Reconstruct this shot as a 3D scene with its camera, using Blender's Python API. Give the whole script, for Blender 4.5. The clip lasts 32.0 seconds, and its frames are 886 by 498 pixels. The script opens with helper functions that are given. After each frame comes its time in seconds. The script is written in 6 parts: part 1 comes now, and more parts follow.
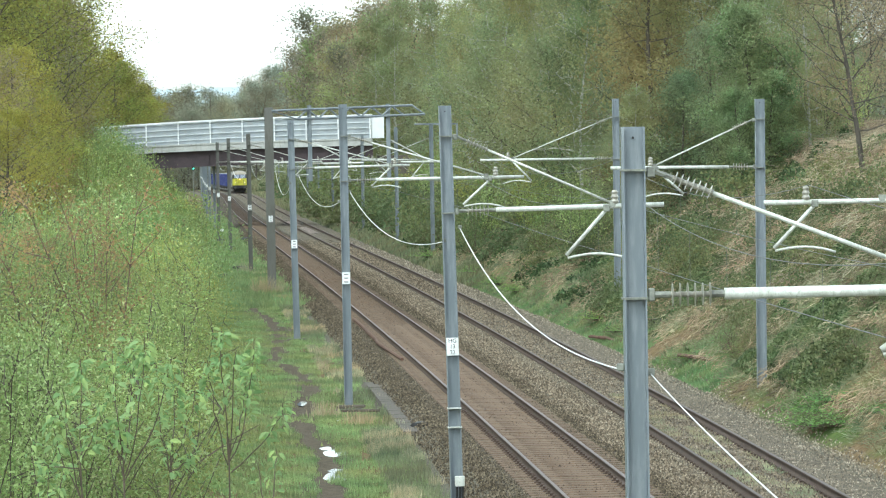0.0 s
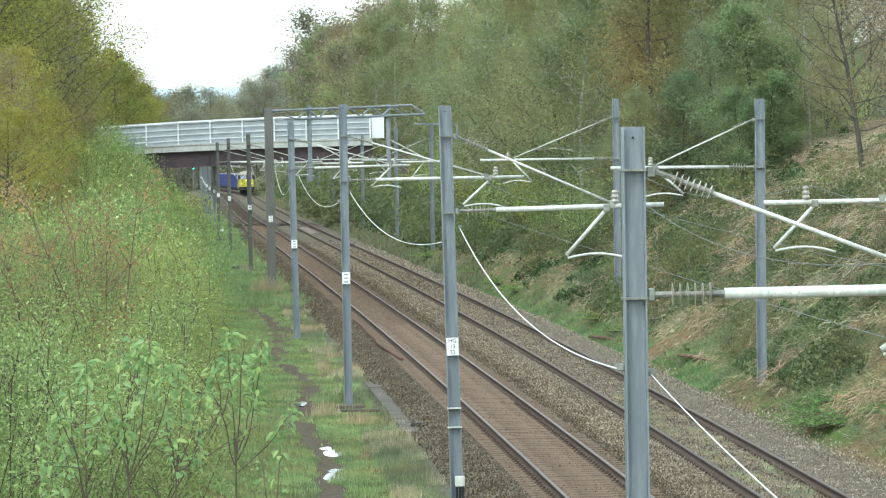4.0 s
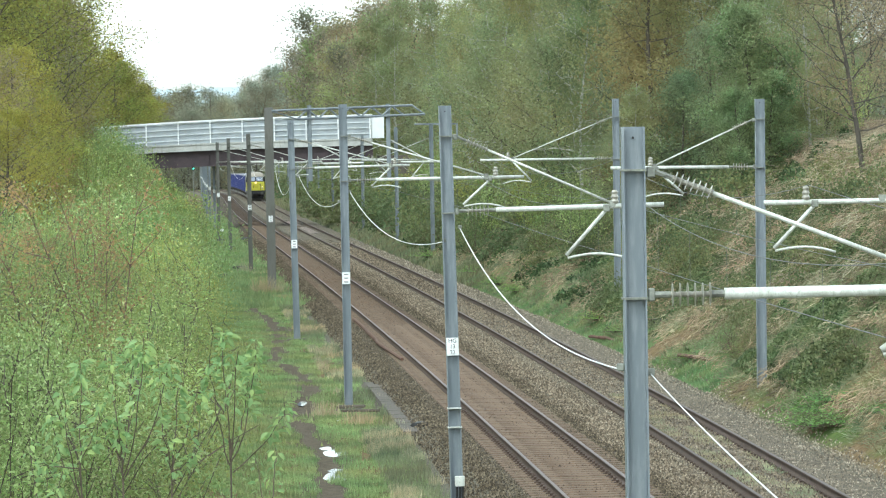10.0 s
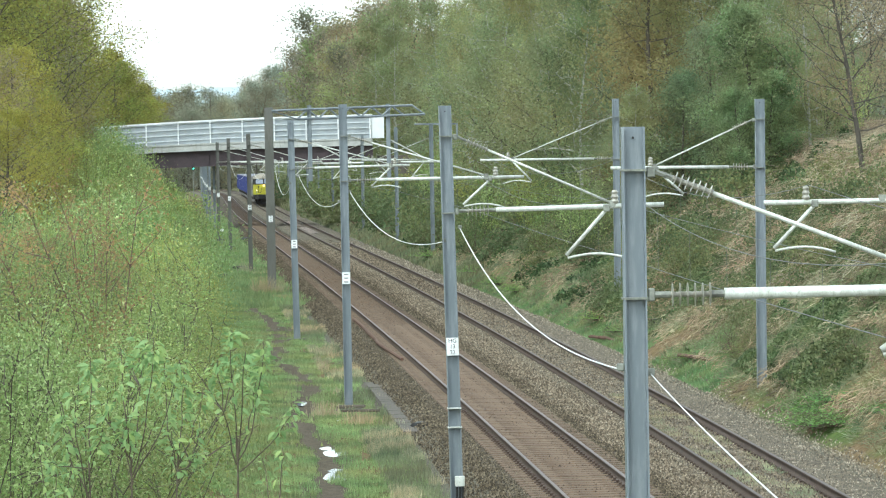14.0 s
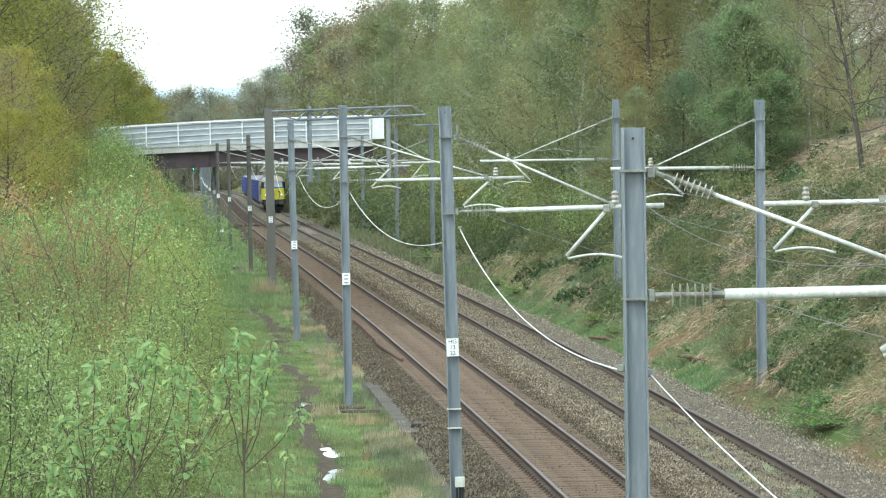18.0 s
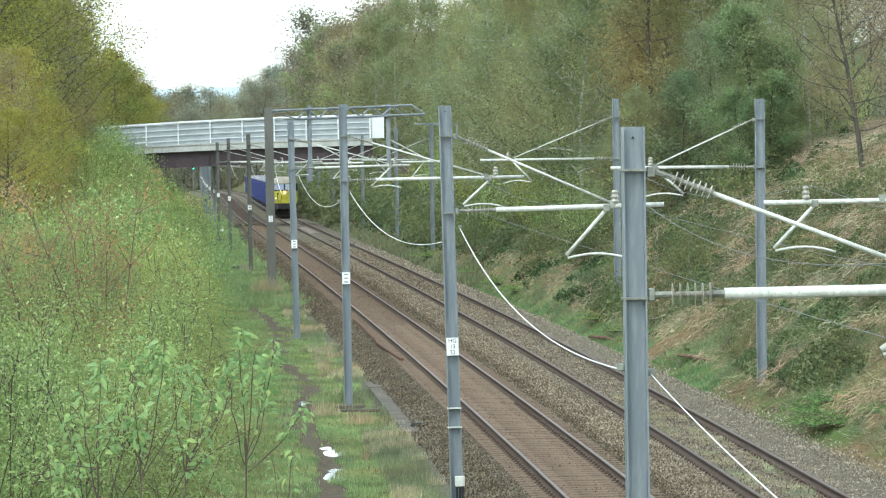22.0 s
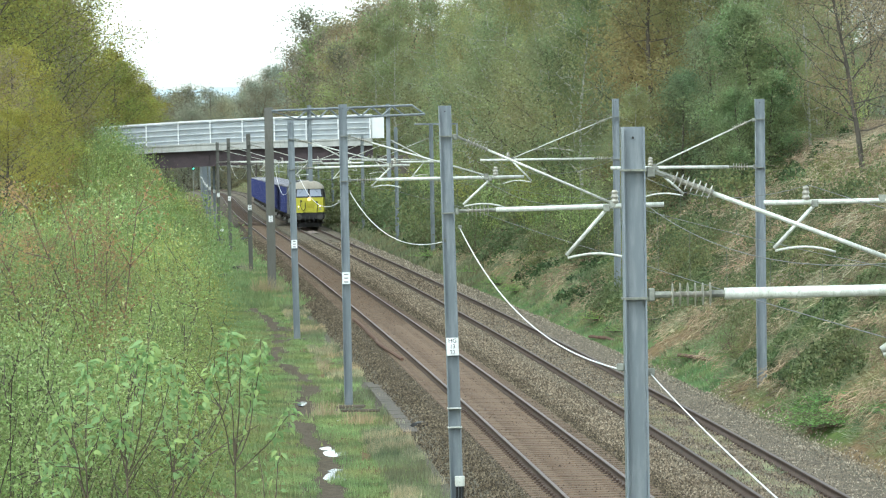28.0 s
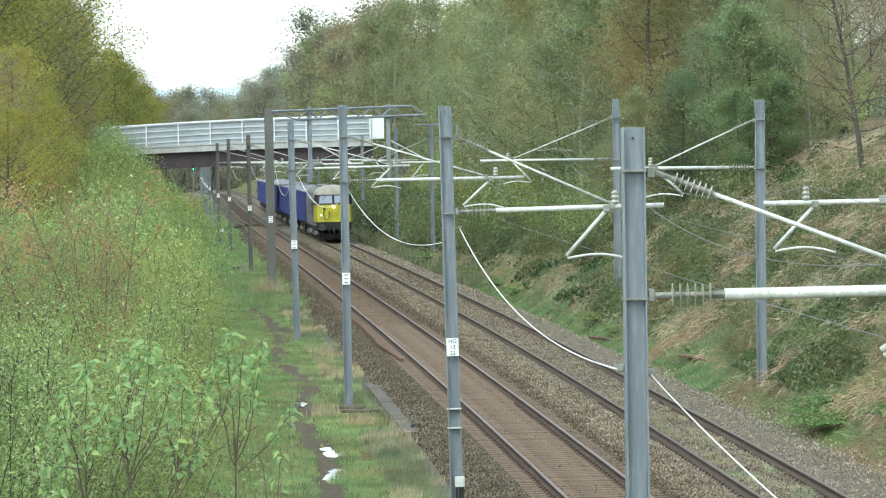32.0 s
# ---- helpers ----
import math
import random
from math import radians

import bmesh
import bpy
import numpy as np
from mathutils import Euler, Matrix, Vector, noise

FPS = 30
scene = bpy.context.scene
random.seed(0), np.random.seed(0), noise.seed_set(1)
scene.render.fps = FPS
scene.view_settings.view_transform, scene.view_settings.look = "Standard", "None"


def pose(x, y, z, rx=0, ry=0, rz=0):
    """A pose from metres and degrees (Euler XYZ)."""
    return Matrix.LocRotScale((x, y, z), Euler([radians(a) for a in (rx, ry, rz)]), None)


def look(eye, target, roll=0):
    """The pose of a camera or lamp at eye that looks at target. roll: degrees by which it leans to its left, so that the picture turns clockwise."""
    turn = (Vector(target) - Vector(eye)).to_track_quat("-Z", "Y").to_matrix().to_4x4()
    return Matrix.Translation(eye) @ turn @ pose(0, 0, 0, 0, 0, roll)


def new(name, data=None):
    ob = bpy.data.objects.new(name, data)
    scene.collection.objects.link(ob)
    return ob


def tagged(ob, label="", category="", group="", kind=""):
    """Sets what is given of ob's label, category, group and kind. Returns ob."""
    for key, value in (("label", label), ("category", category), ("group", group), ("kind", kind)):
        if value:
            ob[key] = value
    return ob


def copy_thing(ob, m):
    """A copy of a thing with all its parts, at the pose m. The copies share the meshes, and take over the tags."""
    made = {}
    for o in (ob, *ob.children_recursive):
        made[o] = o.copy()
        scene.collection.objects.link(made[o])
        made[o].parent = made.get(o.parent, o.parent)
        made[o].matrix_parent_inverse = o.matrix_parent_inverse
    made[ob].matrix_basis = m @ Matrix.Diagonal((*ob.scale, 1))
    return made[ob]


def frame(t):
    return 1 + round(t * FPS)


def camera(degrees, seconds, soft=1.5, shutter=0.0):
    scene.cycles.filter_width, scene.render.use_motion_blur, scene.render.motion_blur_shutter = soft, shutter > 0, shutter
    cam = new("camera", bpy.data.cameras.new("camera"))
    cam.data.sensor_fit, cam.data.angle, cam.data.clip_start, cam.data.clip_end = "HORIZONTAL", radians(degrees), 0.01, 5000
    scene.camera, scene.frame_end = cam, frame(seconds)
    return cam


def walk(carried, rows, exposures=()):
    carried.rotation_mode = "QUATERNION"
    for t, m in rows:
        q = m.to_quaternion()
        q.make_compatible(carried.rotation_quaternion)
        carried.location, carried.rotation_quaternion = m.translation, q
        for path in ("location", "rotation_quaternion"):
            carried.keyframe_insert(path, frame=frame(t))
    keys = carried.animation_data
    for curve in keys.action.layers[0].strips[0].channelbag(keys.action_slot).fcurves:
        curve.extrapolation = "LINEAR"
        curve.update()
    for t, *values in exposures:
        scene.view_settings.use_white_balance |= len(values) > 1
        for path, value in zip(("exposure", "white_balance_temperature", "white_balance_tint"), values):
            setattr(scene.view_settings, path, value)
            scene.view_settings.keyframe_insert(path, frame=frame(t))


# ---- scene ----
cam = camera(9.96, 32.0, soft=1.15)
EYE_Z = 6.35


def aim(dx=0.0, dy=0.0):
    """The camera's pose; dx and dy are small shakes of the tripod, in 1/9000 radians."""
    return look((0, 0, EYE_Z), (-dx / 90, 100, EYE_Z - (177 - dy) / 90), -1.15)


SHAKE = ((0, 0, 0), (11.5, 0, 0), (12, 0, 1), (13, 0, 1), (13.6, 0, 0), (14.5, 0, 0), (16.5, 0, 2.6), (17, 0, 2.6), (17.5, 0, 1.4),
         (18, 0, 1.4), (18.5, 1.2, 2.4), (19, 0, 0.2), (19.5, 0, -1.4), (20, 0, 1.2), (20.5, 0, 1.2), (21, 0, 0), (21.5, 0, -1.0),
         (22, 0, 0), (22.5, 1.4, 1.2), (23, 0, 1), (23.5, 0, 0), (30.5, 0, 0), (31, 0, 1), (31.5, 0, 0), (32, 0, 1))
walk(cam, [(t, aim(dx, dy)) for t, dx, dy in SHAKE], [(0, 1.42, 5960, -3), (32, 1.42, 5960, -3)])

# ---- world and light: bright overcast ----
world = bpy.data.worlds.new("overcast_sky")
scene.world = world
world.use_nodes = True
wn, wl = world.node_tree.nodes, world.node_tree.links
wn.clear()
w_sky = wn.new("ShaderNodeTexSky")
w_sky.sky_type, w_sky.sun_disc = "NISHITA", False
w_sky.sun_elevation, w_sky.sun_rotation = radians(48), radians(215)
w_sky.air_density, w_sky.dust_density, w_sky.ozone_density = 1.0, 1.5, 1.0
w_hue = wn.new("ShaderNodeHueSaturation")
w_hue.inputs["Saturation"].default_value = 0.25
w_bg = wn.new("ShaderNodeBackground")
w_bg.inputs["Strength"].default_value = 0.15
w_out = wn.new("ShaderNodeOutputWorld")
wl.new(w_sky.outputs[0], w_hue.inputs["Color"])
wl.new(w_hue.outputs[0], w_bg.inputs["Color"])
wl.new(w_bg.outputs[0], w_out.inputs["Surface"])
sun_data = bpy.data.lights.new("sun", "SUN")
sun_data.energy, sun_data.angle, sun_data.color = 0.5, radians(25), (1.0, 0.97, 0.92)
sun = new("sun", sun_data)
sun.matrix_world = look((0, 0, 100), (35, 60, 0))

# ---- plan: the two tracks in metres; y runs away from the camera ----
GAUGE = 0.7525


def fall(y):
    return -1.1 * (max(y - 350.0, 0.0) / 650.0) ** 2 if y < 1000 else -1.1 - 0.0034 * (min(y, 1500) - 1000)


def right_x(y):
    if y > 935:
        return -37.5 - 0.062 * (y - 935)
    s = y / 100
    if y < 0:
        return 9.267 - 2.182 * s
    return (((-0.00868 * s + 0.1821) * s - 1.24448) * s - 2.18236) * s + 9.26746


def left_x(y):
    if y > 500:
        return right_x(y) - 3.7
    s = y / 100
    if y < 0:
        return 6.779 - 3.618 * s
    return (((-0.00683 * s + 0.11888) * s - 0.73632) * s - 3.61793) * s + 6.77868


def mid_x(y):
    return (left_x(y) + right_x(y)) / 2


def slope_of(fn, y):
    return (fn(y + 1.0) - fn(y - 1.0)) / 2


def lerp_table(v, table):
    if v <= table[0][0]:
        return table[0][1]
    for (a, p), (b, q) in zip(table, table[1:]):
        if v <= b:
            k = (v - a) / (b - a)
            return p + (q - p) * k
    return table[-1][1]


SECTION = ((-400, 9.0), (-60, 9.0), (-26, 7.0), (-16, 3.6), (-10, 0.6), (-8.2, -0.45), (-5.6, -0.55), (-4.6, -0.55), (-4.1, -0.50),
           (-3.3, -0.24), (3.3, -0.24), (4.0, -0.45), (4.9, -0.5), (5.7, 0.0), (15.5, 6.1), (22, 6.9), (60, 7.6), (400, 9.0))


def ground_z(u, y):
    z = lerp_table(u, SECTION)
    far = min(max((y - 700) / 900, 0), 1)
    if abs(u) > 8:
        z *= 1 - 0.6 * far
        z += 0.35 * noise.noise((u * 0.16, y * 0.09, 3.1)) * min((abs(u) - 8) / 3, 1)
    if 4.9 < u:
        z += 0.22 * noise.noise((u * 0.5, y * 0.35, 1.7)) * min((u - 4.9) / 1.5, 1)
    elif -9 < u < -4.4:
        z += 0.07 * noise.noise((u * 0.9, y * 0.4, 7.7))
    return z + fall(y)


def ground_at(x, y):
    return ground_z(x - mid_x(y), y)


# ---- mesh helpers ----
def part(name, bm, mat, parent=None, label="", smooth=False):
    me = bpy.data.meshes.new(name)
    bm.to_mesh(me)
    bm.free()
    me.materials.append(mat)
    if smooth:
        me.polygons.foreach_set("use_smooth", [True] * len(me.polygons))
    ob = new(name, me)
    if parent is not None:
        ob.parent = parent
    if label:
        ob["label"] = label
    return ob


def share(name, me, parent, m):
    """One more part on a mesh that is there already."""
    ob = new(name, me)
    ob.parent = parent
    ob.matrix_local = m
    return ob


def mesh_np(name, verts, faces, mat, parent=None, smooth=False):
    """A mesh from arrays: faces all of one length."""
    me = bpy.data.meshes.new(name)
    verts, faces = np.asarray(verts, np.float32), np.asarray(faces, np.int32)
    n, k = faces.shape
    me.vertices.add(len(verts))
    me.vertices.foreach_set("co", verts.ravel())
    me.loops.add(n * k)
    me.loops.foreach_set("vertex_index", faces.ravel())
    me.polygons.add(n)
    me.polygons.foreach_set("loop_start", np.arange(0, n * k, k, dtype=np.int32))
    me.polygons.foreach_set("loop_total", np.full(n, k, np.int32))
    if smooth:
        me.polygons.foreach_set("use_smooth", np.ones(n, bool))
    me.update(calc_edges=True)
    me.materials.append(mat)
    ob = new(name, me)
    if parent is not None:
        ob.parent = parent
    return ob


def empty(name, m=None):
    ob = new(name)
    ob.empty_display_size = 0.2
    if m is not None:
        ob.matrix_world = m
    return ob


def box(bm, c, s, bevel=0.0, m=None):
    got = bmesh.ops.create_cube(bm, size=1.0)["verts"]
    for v in got:
        v.co = Vector((v.co.x * s[0] + c[0], v.co.y * s[1] + c[1], v.co.z * s[2] + c[2]))
    if bevel:
        edges = list({e for v in got for e in v.link_edges})
        out = bmesh.ops.bevel(bm, geom=edges, offset=bevel, segments=1, affect="EDGES")
        got = list({v for f in out["faces"] for v in f.verts} | {v for v in got if v.is_valid})
    if m is not None:
        bmesh.ops.transform(bm, matrix=m, verts=[v for v in got if v.is_valid])
    return got


def tube(bm, pts, r, seg=8, closed=True):
    """A round bar along points; r is one radius or one for each point."""
    pts = [Vector(p) for p in pts]
    rs = r if isinstance(r, (list, tuple)) else [r] * len(pts)
    rings = []
    side = None
    for i, p in enumerate(pts):
        d = (pts[min(i + 1, len(pts) - 1)] - pts[max(i - 1, 0)]).normalized()
        if side is None:
            side = d.orthogonal().normalized()
        else:
            side = (side - d * side.dot(d)).normalized()
        up = d.cross(side)
        rings.append([bm.verts.new(p + rs[i] * (math.cos(a) * side + math.sin(a) * up))
                      for a in (2 * math.pi * k / seg for k in range(seg))])
    for a, b in zip(rings, rings[1:]):
        for k in range(seg):
            bm.faces.new((a[k], a[(k + 1) % seg], b[(k + 1) % seg], b[k]))
    if closed:
        bm.faces.new(rings[0][::-1])
        bm.faces.new(rings[-1])
    return bm


def extrude_profile(bm, prof, y0, y1):
    """A closed outline (x, z) drawn out along y."""
    a = [bm.verts.new((x, y0, z)) for x, z in prof]
    b = [bm.verts.new((x, y1, z)) for x, z in prof]
    n = len(prof)
    for i in range(n):
        bm.faces.new((a[i], a[(i + 1) % n], b[(i + 1) % n], b[i]))
    bm.faces.new(a[::-1])
    bm.faces.new(b)
    bmesh.ops.recalc_face_normals(bm, faces=bm.faces)
    return bm


def bm_box(c, s, bevel=0.0):
    bm = bmesh.new()
    box(bm, c, s, bevel)
    return bm


def bm_tube(pts, r, seg=8):
    return tube(bmesh.new(), pts, r, seg)


# ---- materials ----
class Mat:
    """A small builder of procedural node materials."""

    def __init__(self, name, rough=0.7, metal=0.0, spec=0.4):
        self.m = bpy.data.materials.new(name)
        self.m.use_nodes = True
        self.t = self.m.node_tree
        self.b = self.t.nodes["Principled BSDF"]
        self.b.inputs["Roughness"].default_value = rough
        self.b.inputs["Metallic"].default_value = metal
        self.b.inputs["Specular IOR Level"].default_value = spec
        self.co = self.t.nodes.new("ShaderNodeTexCoord")

    def node(self, kind, **kw):
        n = self.t.nodes.new(kind)
        for k, v in kw.items():
            n.inputs[k].default_value = v
        return n

    def link(self, a, b):
        self.t.links.new(a, b)

    def noise(self, scale, detail=4.0, rough=0.6, stretch=None, space="Object"):
        n = self.node("ShaderNodeTexNoise", Scale=scale, Detail=detail, Roughness=rough)
        src = self.co.outputs[space]
        if stretch:
            mp = self.node("ShaderNodeMapping")
            mp.inputs["Scale"].default_value = stretch
            self.link(src, mp.inputs["Vector"])
            src = mp.outputs[0]
        self.link(src, n.inputs["Vector"])
        return n.outputs["Fac"]

    def voronoi(self, scale, out="Color", space="Object"):
        n = self.node("ShaderNodeTexVoronoi", Scale=scale)
        self.link(self.co.outputs[space], n.inputs["Vector"])
        return n.outputs[out]

    def ramp(self, fac, stops):
        n = self.t.nodes.new("ShaderNodeValToRGB")
        e = n.color_ramp.elements
        while len(e) < len(stops):
            e.new(0.5)
        for el, (p, c) in zip(e, stops):
            el.position, el.color = p, (*c, 1)
        self.link(fac, n.inputs[0])
        return n.outputs[0]

    def mix(self, fac, a, b, mode="MIX"):
        n = self.t.nodes.new("ShaderNodeMix")
        n.data_type, n.blend_type = "RGBA", mode
        for sock, v in ((n.inputs[0], fac), (n.inputs[6], a), (n.inputs[7], b)):
            if isinstance(v, (int, float)):
                sock.default_value = v
            elif isinstance(v, tuple):
                sock.default_value = (*v, 1)
            else:
                self.link(v, sock)
        return n.outputs[2]

    def color(self, c):
        if isinstance(c, tuple):
            self.b.inputs["Base Color"].default_value = (*c, 1)
        else:
            self.link(c, self.b.inputs["Base Color"])
        return self

    def bump(self, h, strength=0.5, dist=0.02):
        n = self.node("ShaderNodeBump", Strength=strength, Distance=dist)
        self.link(h, n.inputs["Height"])
        self.link(n.outputs[0], self.b.inputs["Normal"])
        return self

    def island(self):
        return self.t.nodes.new("ShaderNodeNewGeometry").outputs["Random Per Island"]

    def object_random(self):
        return self.t.nodes.new("ShaderNodeObjectInfo").outputs["Random"]


def painted(name, a, b, scale=3.0, rough=0.55, metal=0.0, dirt=None, stretch=None):
    """Paint or metal with patches of two tones, fine grain and streaks of dirt."""
    k = Mat(name, rough, metal)
    c = k.ramp(k.noise(scale, 5, 0.65, stretch), [(0.35, a), (0.65, b)])
    if dirt:
        c = k.mix(k.ramp(k.noise(scale * 4, 6, 0.7, stretch), [(0.5, (0, 0, 0)), (0.72, (0.8, 0.8, 0.8))]), c, dirt)
    k.color(c)
    k.bump(k.noise(scale * 30, 3), 0.15, 0.004)
    return k.m


def leafy(name, tones, thin=0.45, pale=0.34, spread=0.6):
    """Leaves: each one its own tone, a part of the light comes through them."""
    k = Mat(name, 0.6, 0.0, 0.15)
    n = len(tones)
    mean = [sum(t[i] for t in tones) / n for i in range(3)]
    tones = [tuple(mean[i] + spread * (t[i] - mean[i]) for i in range(3)) for t in tones]
    # pale pulls the tones towards grey: haze carried in the leaf colour
    tones = [tuple(1.12 * ((1 - pale) * v + pale * (0.3 * t[0] + 0.6 * t[1] + 0.1 * t[2])) for v in t) for t in tones]
    c = k.ramp(k.island(), [(i / max(n - 1, 1), t) for i, t in enumerate(tones)])
    big = k.ramp(k.noise(0.55, 3), [(0.3, (0.58, 0.60, 0.60)), (0.7, (1.38, 1.36, 1.26))])
    c = k.mix(1.0, c, big, "MULTIPLY")
    hue = k.ramp(k.noise(0.28, 3, 0.6), [(0.36, (1.08, 0.95, 0.90)), (0.5, (1.0, 1.0, 1.0)), (0.64, (0.90, 1.05, 1.0))])
    c = k.mix(1.0, c, hue, "MULTIPLY")
    tint = k.ramp(k.object_random(), [(0.0, (0.70, 0.80, 0.72)), (0.35, (0.95, 0.98, 0.95)), (0.7, (1.12, 1.08, 1.0)), (1.0, (1.3, 1.18, 0.95))])
    c = k.mix(1.0, c, tint, "MULTIPLY")
    k.color(c)
    tr = k.node("ShaderNodeBsdfTranslucent")
    k.link(c, tr.inputs["Color"])
    mx = k.node("ShaderNodeMixShader")
    mx.inputs[0].default_value = thin
    k.link(k.b.outputs[0], mx.inputs[1])
    k.link(tr.outputs[0], mx.inputs[2])
    k.link(mx.outputs[0], k.t.nodes["Material Output"].inputs["Surface"])
    return k.m


def build_ground_material():
    k = Mat("grassy_ground", 0.95, 0.0, 0.15)
    at = k.t.nodes.new("ShaderNodeAttribute")
    at.attribute_name = "across"
    u = at.outputs["Fac"]
    green = k.ramp(k.noise(1.6, 6, 0.7), [(0.3, (0.06, 0.09, 0.025)), (0.55, (0.10, 0.15, 0.04)), (0.75, (0.16, 0.19, 0.06))])
    straw = k.ramp(k.noise(5.0, 5, 0.7), [(0.3, (0.10, 0.065, 0.03)), (0.6, (0.24, 0.17, 0.09)), (0.8, (0.33, 0.26, 0.15))])
    mud = k.ramp(k.noise(4.0, 6, 0.7), [(0.3, (0.07, 0.057, 0.040)), (0.7, (0.175, 0.142, 0.10))])
    patch = k.ramp(k.noise(0.4, 5, 0.62, (1, 0.3, 1)), [(0.42, (0, 0, 0)), (0.58, (1, 1, 1))])
    c = k.mix(patch, green, straw)
    mudf = k.ramp(k.noise(0.55, 5, 0.65, (1, 0.5, 1)), [(0.56, (0, 0, 0)), (0.66, (1, 1, 1))])
    c = k.mix(mudf, c, mud)
    trod = k.t.nodes.new("ShaderNodeAttribute")
    trod.attribute_name = "trodden"
    mm = k.t.nodes.new("ShaderNodeMath")
    mm.operation = "MULTIPLY_ADD"
    k.link(k.noise(2.2, 5, 0.7), mm.inputs[0])
    mm.inputs[1].default_value = 1.3
    k.link(trod.outputs["Fac"], mm.inputs[2])
    c = k.mix(k.ramp(mm.outputs[0], [(0.93, (0, 0, 0)), (1.2, (1, 1, 1))]), c, mud)
    bed = k.ramp(k.noise(30, 3), [(0.3, (0.06, 0.055, 0.042)), (0.7, (0.24, 0.22, 0.165))])
    mr = k.node("ShaderNodeMapRange")
    ab = k.t.nodes.new("ShaderNodeMath")
    ab.operation = "ABSOLUTE"
    k.link(u, ab.inputs[0])
    k.link(ab.outputs[0], mr.inputs[0])
    mr.inputs[1].default_value, mr.inputs[2].default_value, mr.inputs[3].default_value, mr.inputs[4].default_value = 4.6, 4.9, 1.0, 0.0
    c = k.mix(mr.outputs[0], c, bed)
    k.color(c)
    k.bump(k.noise(6, 6, 0.75), 0.9, 0.08)
    return k.m


def build_ballast_material(name, dark, light, rust):
    k = Mat(name, 0.9, 0.0, 0.2)
    cells = k.voronoi(16.0)
    sep = k.t.nodes.new("ShaderNodeSeparateColor")
    k.link(cells, sep.inputs[0])
    c = k.ramp(sep.outputs[0], [(0.0, dark), (0.55, tuple((a + b) / 2 for a, b in zip(dark, light))), (1.0, light)])
    c = k.mix(k.ramp(k.noise(0.8, 5, 0.7), [(0.4, (0, 0, 0)), (0.65, (0.7, 0.7, 0.7))]), c, rust)
    c = k.mix(1.0, c, k.ramp(k.noise(2.6, 7, 0.78), [(0.32, (0.5, 0.5, 0.5)), (0.68, (1.5, 1.46, 1.4))]), "MULTIPLY")
    c = k.mix(k.ramp(k.noise(45, 2), [(0.55, (0, 0, 0)), (0.7, (0.6, 0.6, 0.6))]), c, (0.02, 0.018, 0.015))
    k.color(c)
    k.bump(k.voronoi(16.0, "Distance"), 1.0, 0.04)
    return k.m


BALLAST_DARK = build_ballast_material("oily_ballast", (0.042, 0.035, 0.026), (0.165, 0.140, 0.102), (0.09, 0.07, 0.046))
GROUND = build_ground_material()
BALLAST = build_ballast_material("grey_ballast", (0.062, 0.053, 0.039), (0.275, 0.241, 0.186), (0.155, 0.129, 0.091))
# rust brown, taken darker for the shade in the gaps between sleepers
BALLAST_RUST_SHADED = build_ballast_material("shaded_rusty_ballast", (0.032, 0.022, 0.014), (0.115, 0.078, 0.051), (0.07, 0.045, 0.029))
STEEL_GREY = painted("galvanised_steel", (0.17, 0.195, 0.215), (0.25, 0.275, 0.295), 1.2, 0.5, 0.25, (0.36, 0.38, 0.39), (1, 1, 0.15))
STEEL_OLD = painted("weathered_steel", (0.12, 0.12, 0.105), (0.19, 0.185, 0.165), 1.2, 0.65, 0.2, (0.09, 0.08, 0.06), (1, 1, 0.2))
TUBE_WHITE = painted("aluminium_tube", (0.50, 0.51, 0.45), (0.72, 0.72, 0.68), 5.0, 0.45, 0.1, (0.23, 0.25, 0.16), (2.2, 1, 1))
BAR_GREY = painted("faded_lettering", (0.16, 0.16, 0.16), (0.24, 0.24, 0.24), 5.0, 0.5)
INSULATOR = painted("glazed_insulator", (0.22, 0.205, 0.165), (0.42, 0.40, 0.34), 9.0, 0.3)
FITTING = painted("dull_fitting", (0.16, 0.16, 0.14), (0.32, 0.33, 0.28), 9.0, 0.55, 0.3)
CABLE_WHITE = painted("white_cable", (0.72, 0.72, 0.70), (0.85, 0.85, 0.83), 3.0, 0.5)
WIRE = painted("copper_wire", (0.10, 0.10, 0.095), (0.17, 0.17, 0.16), 3.0, 0.5, 0.4)
RAIL_SIDE = painted("rusty_rail", (0.055, 0.035, 0.025), (0.10, 0.065, 0.045), 6.0, 0.8)
RAIL_DULL = painted("dull_rail_head", (0.085, 0.065, 0.052), (0.14, 0.11, 0.09), 4.0, 0.6, 0.2)
RAIL_TOP = painted("worn_rail_head", (0.13, 0.10, 0.083), (0.19, 0.153, 0.13), 4.0, 0.55, 0.12)
SLEEPER = painted("brown_concrete_sleeper", (0.125, 0.087, 0.058), (0.195, 0.139, 0.096), 5.0, 0.9, 0.0, (0.07, 0.048, 0.031))
SLEEPER_GREY = painted("grey_sleeper", (0.15, 0.125, 0.10), (0.25, 0.21, 0.165), 5.0, 0.9, 0.0, (0.09, 0.07, 0.05))
CONCRETE = painted("weathered_concrete", (0.30, 0.29, 0.26), (0.46, 0.44, 0.40), 1.5, 0.85, 0.0, (0.20, 0.19, 0.15))
FASCIA = painted("pale_stained_concrete", (0.40, 0.40, 0.38), (0.58, 0.58, 0.55), 0.7, 0.85, 0.0, (0.24, 0.23, 0.19), (1, 1, 0.3))
CONCRETE_DARK = painted("damp_concrete", (0.095, 0.082, 0.066), (0.155, 0.134, 0.108), 2.0, 0.85, 0.0, (0.05, 0.046, 0.032))
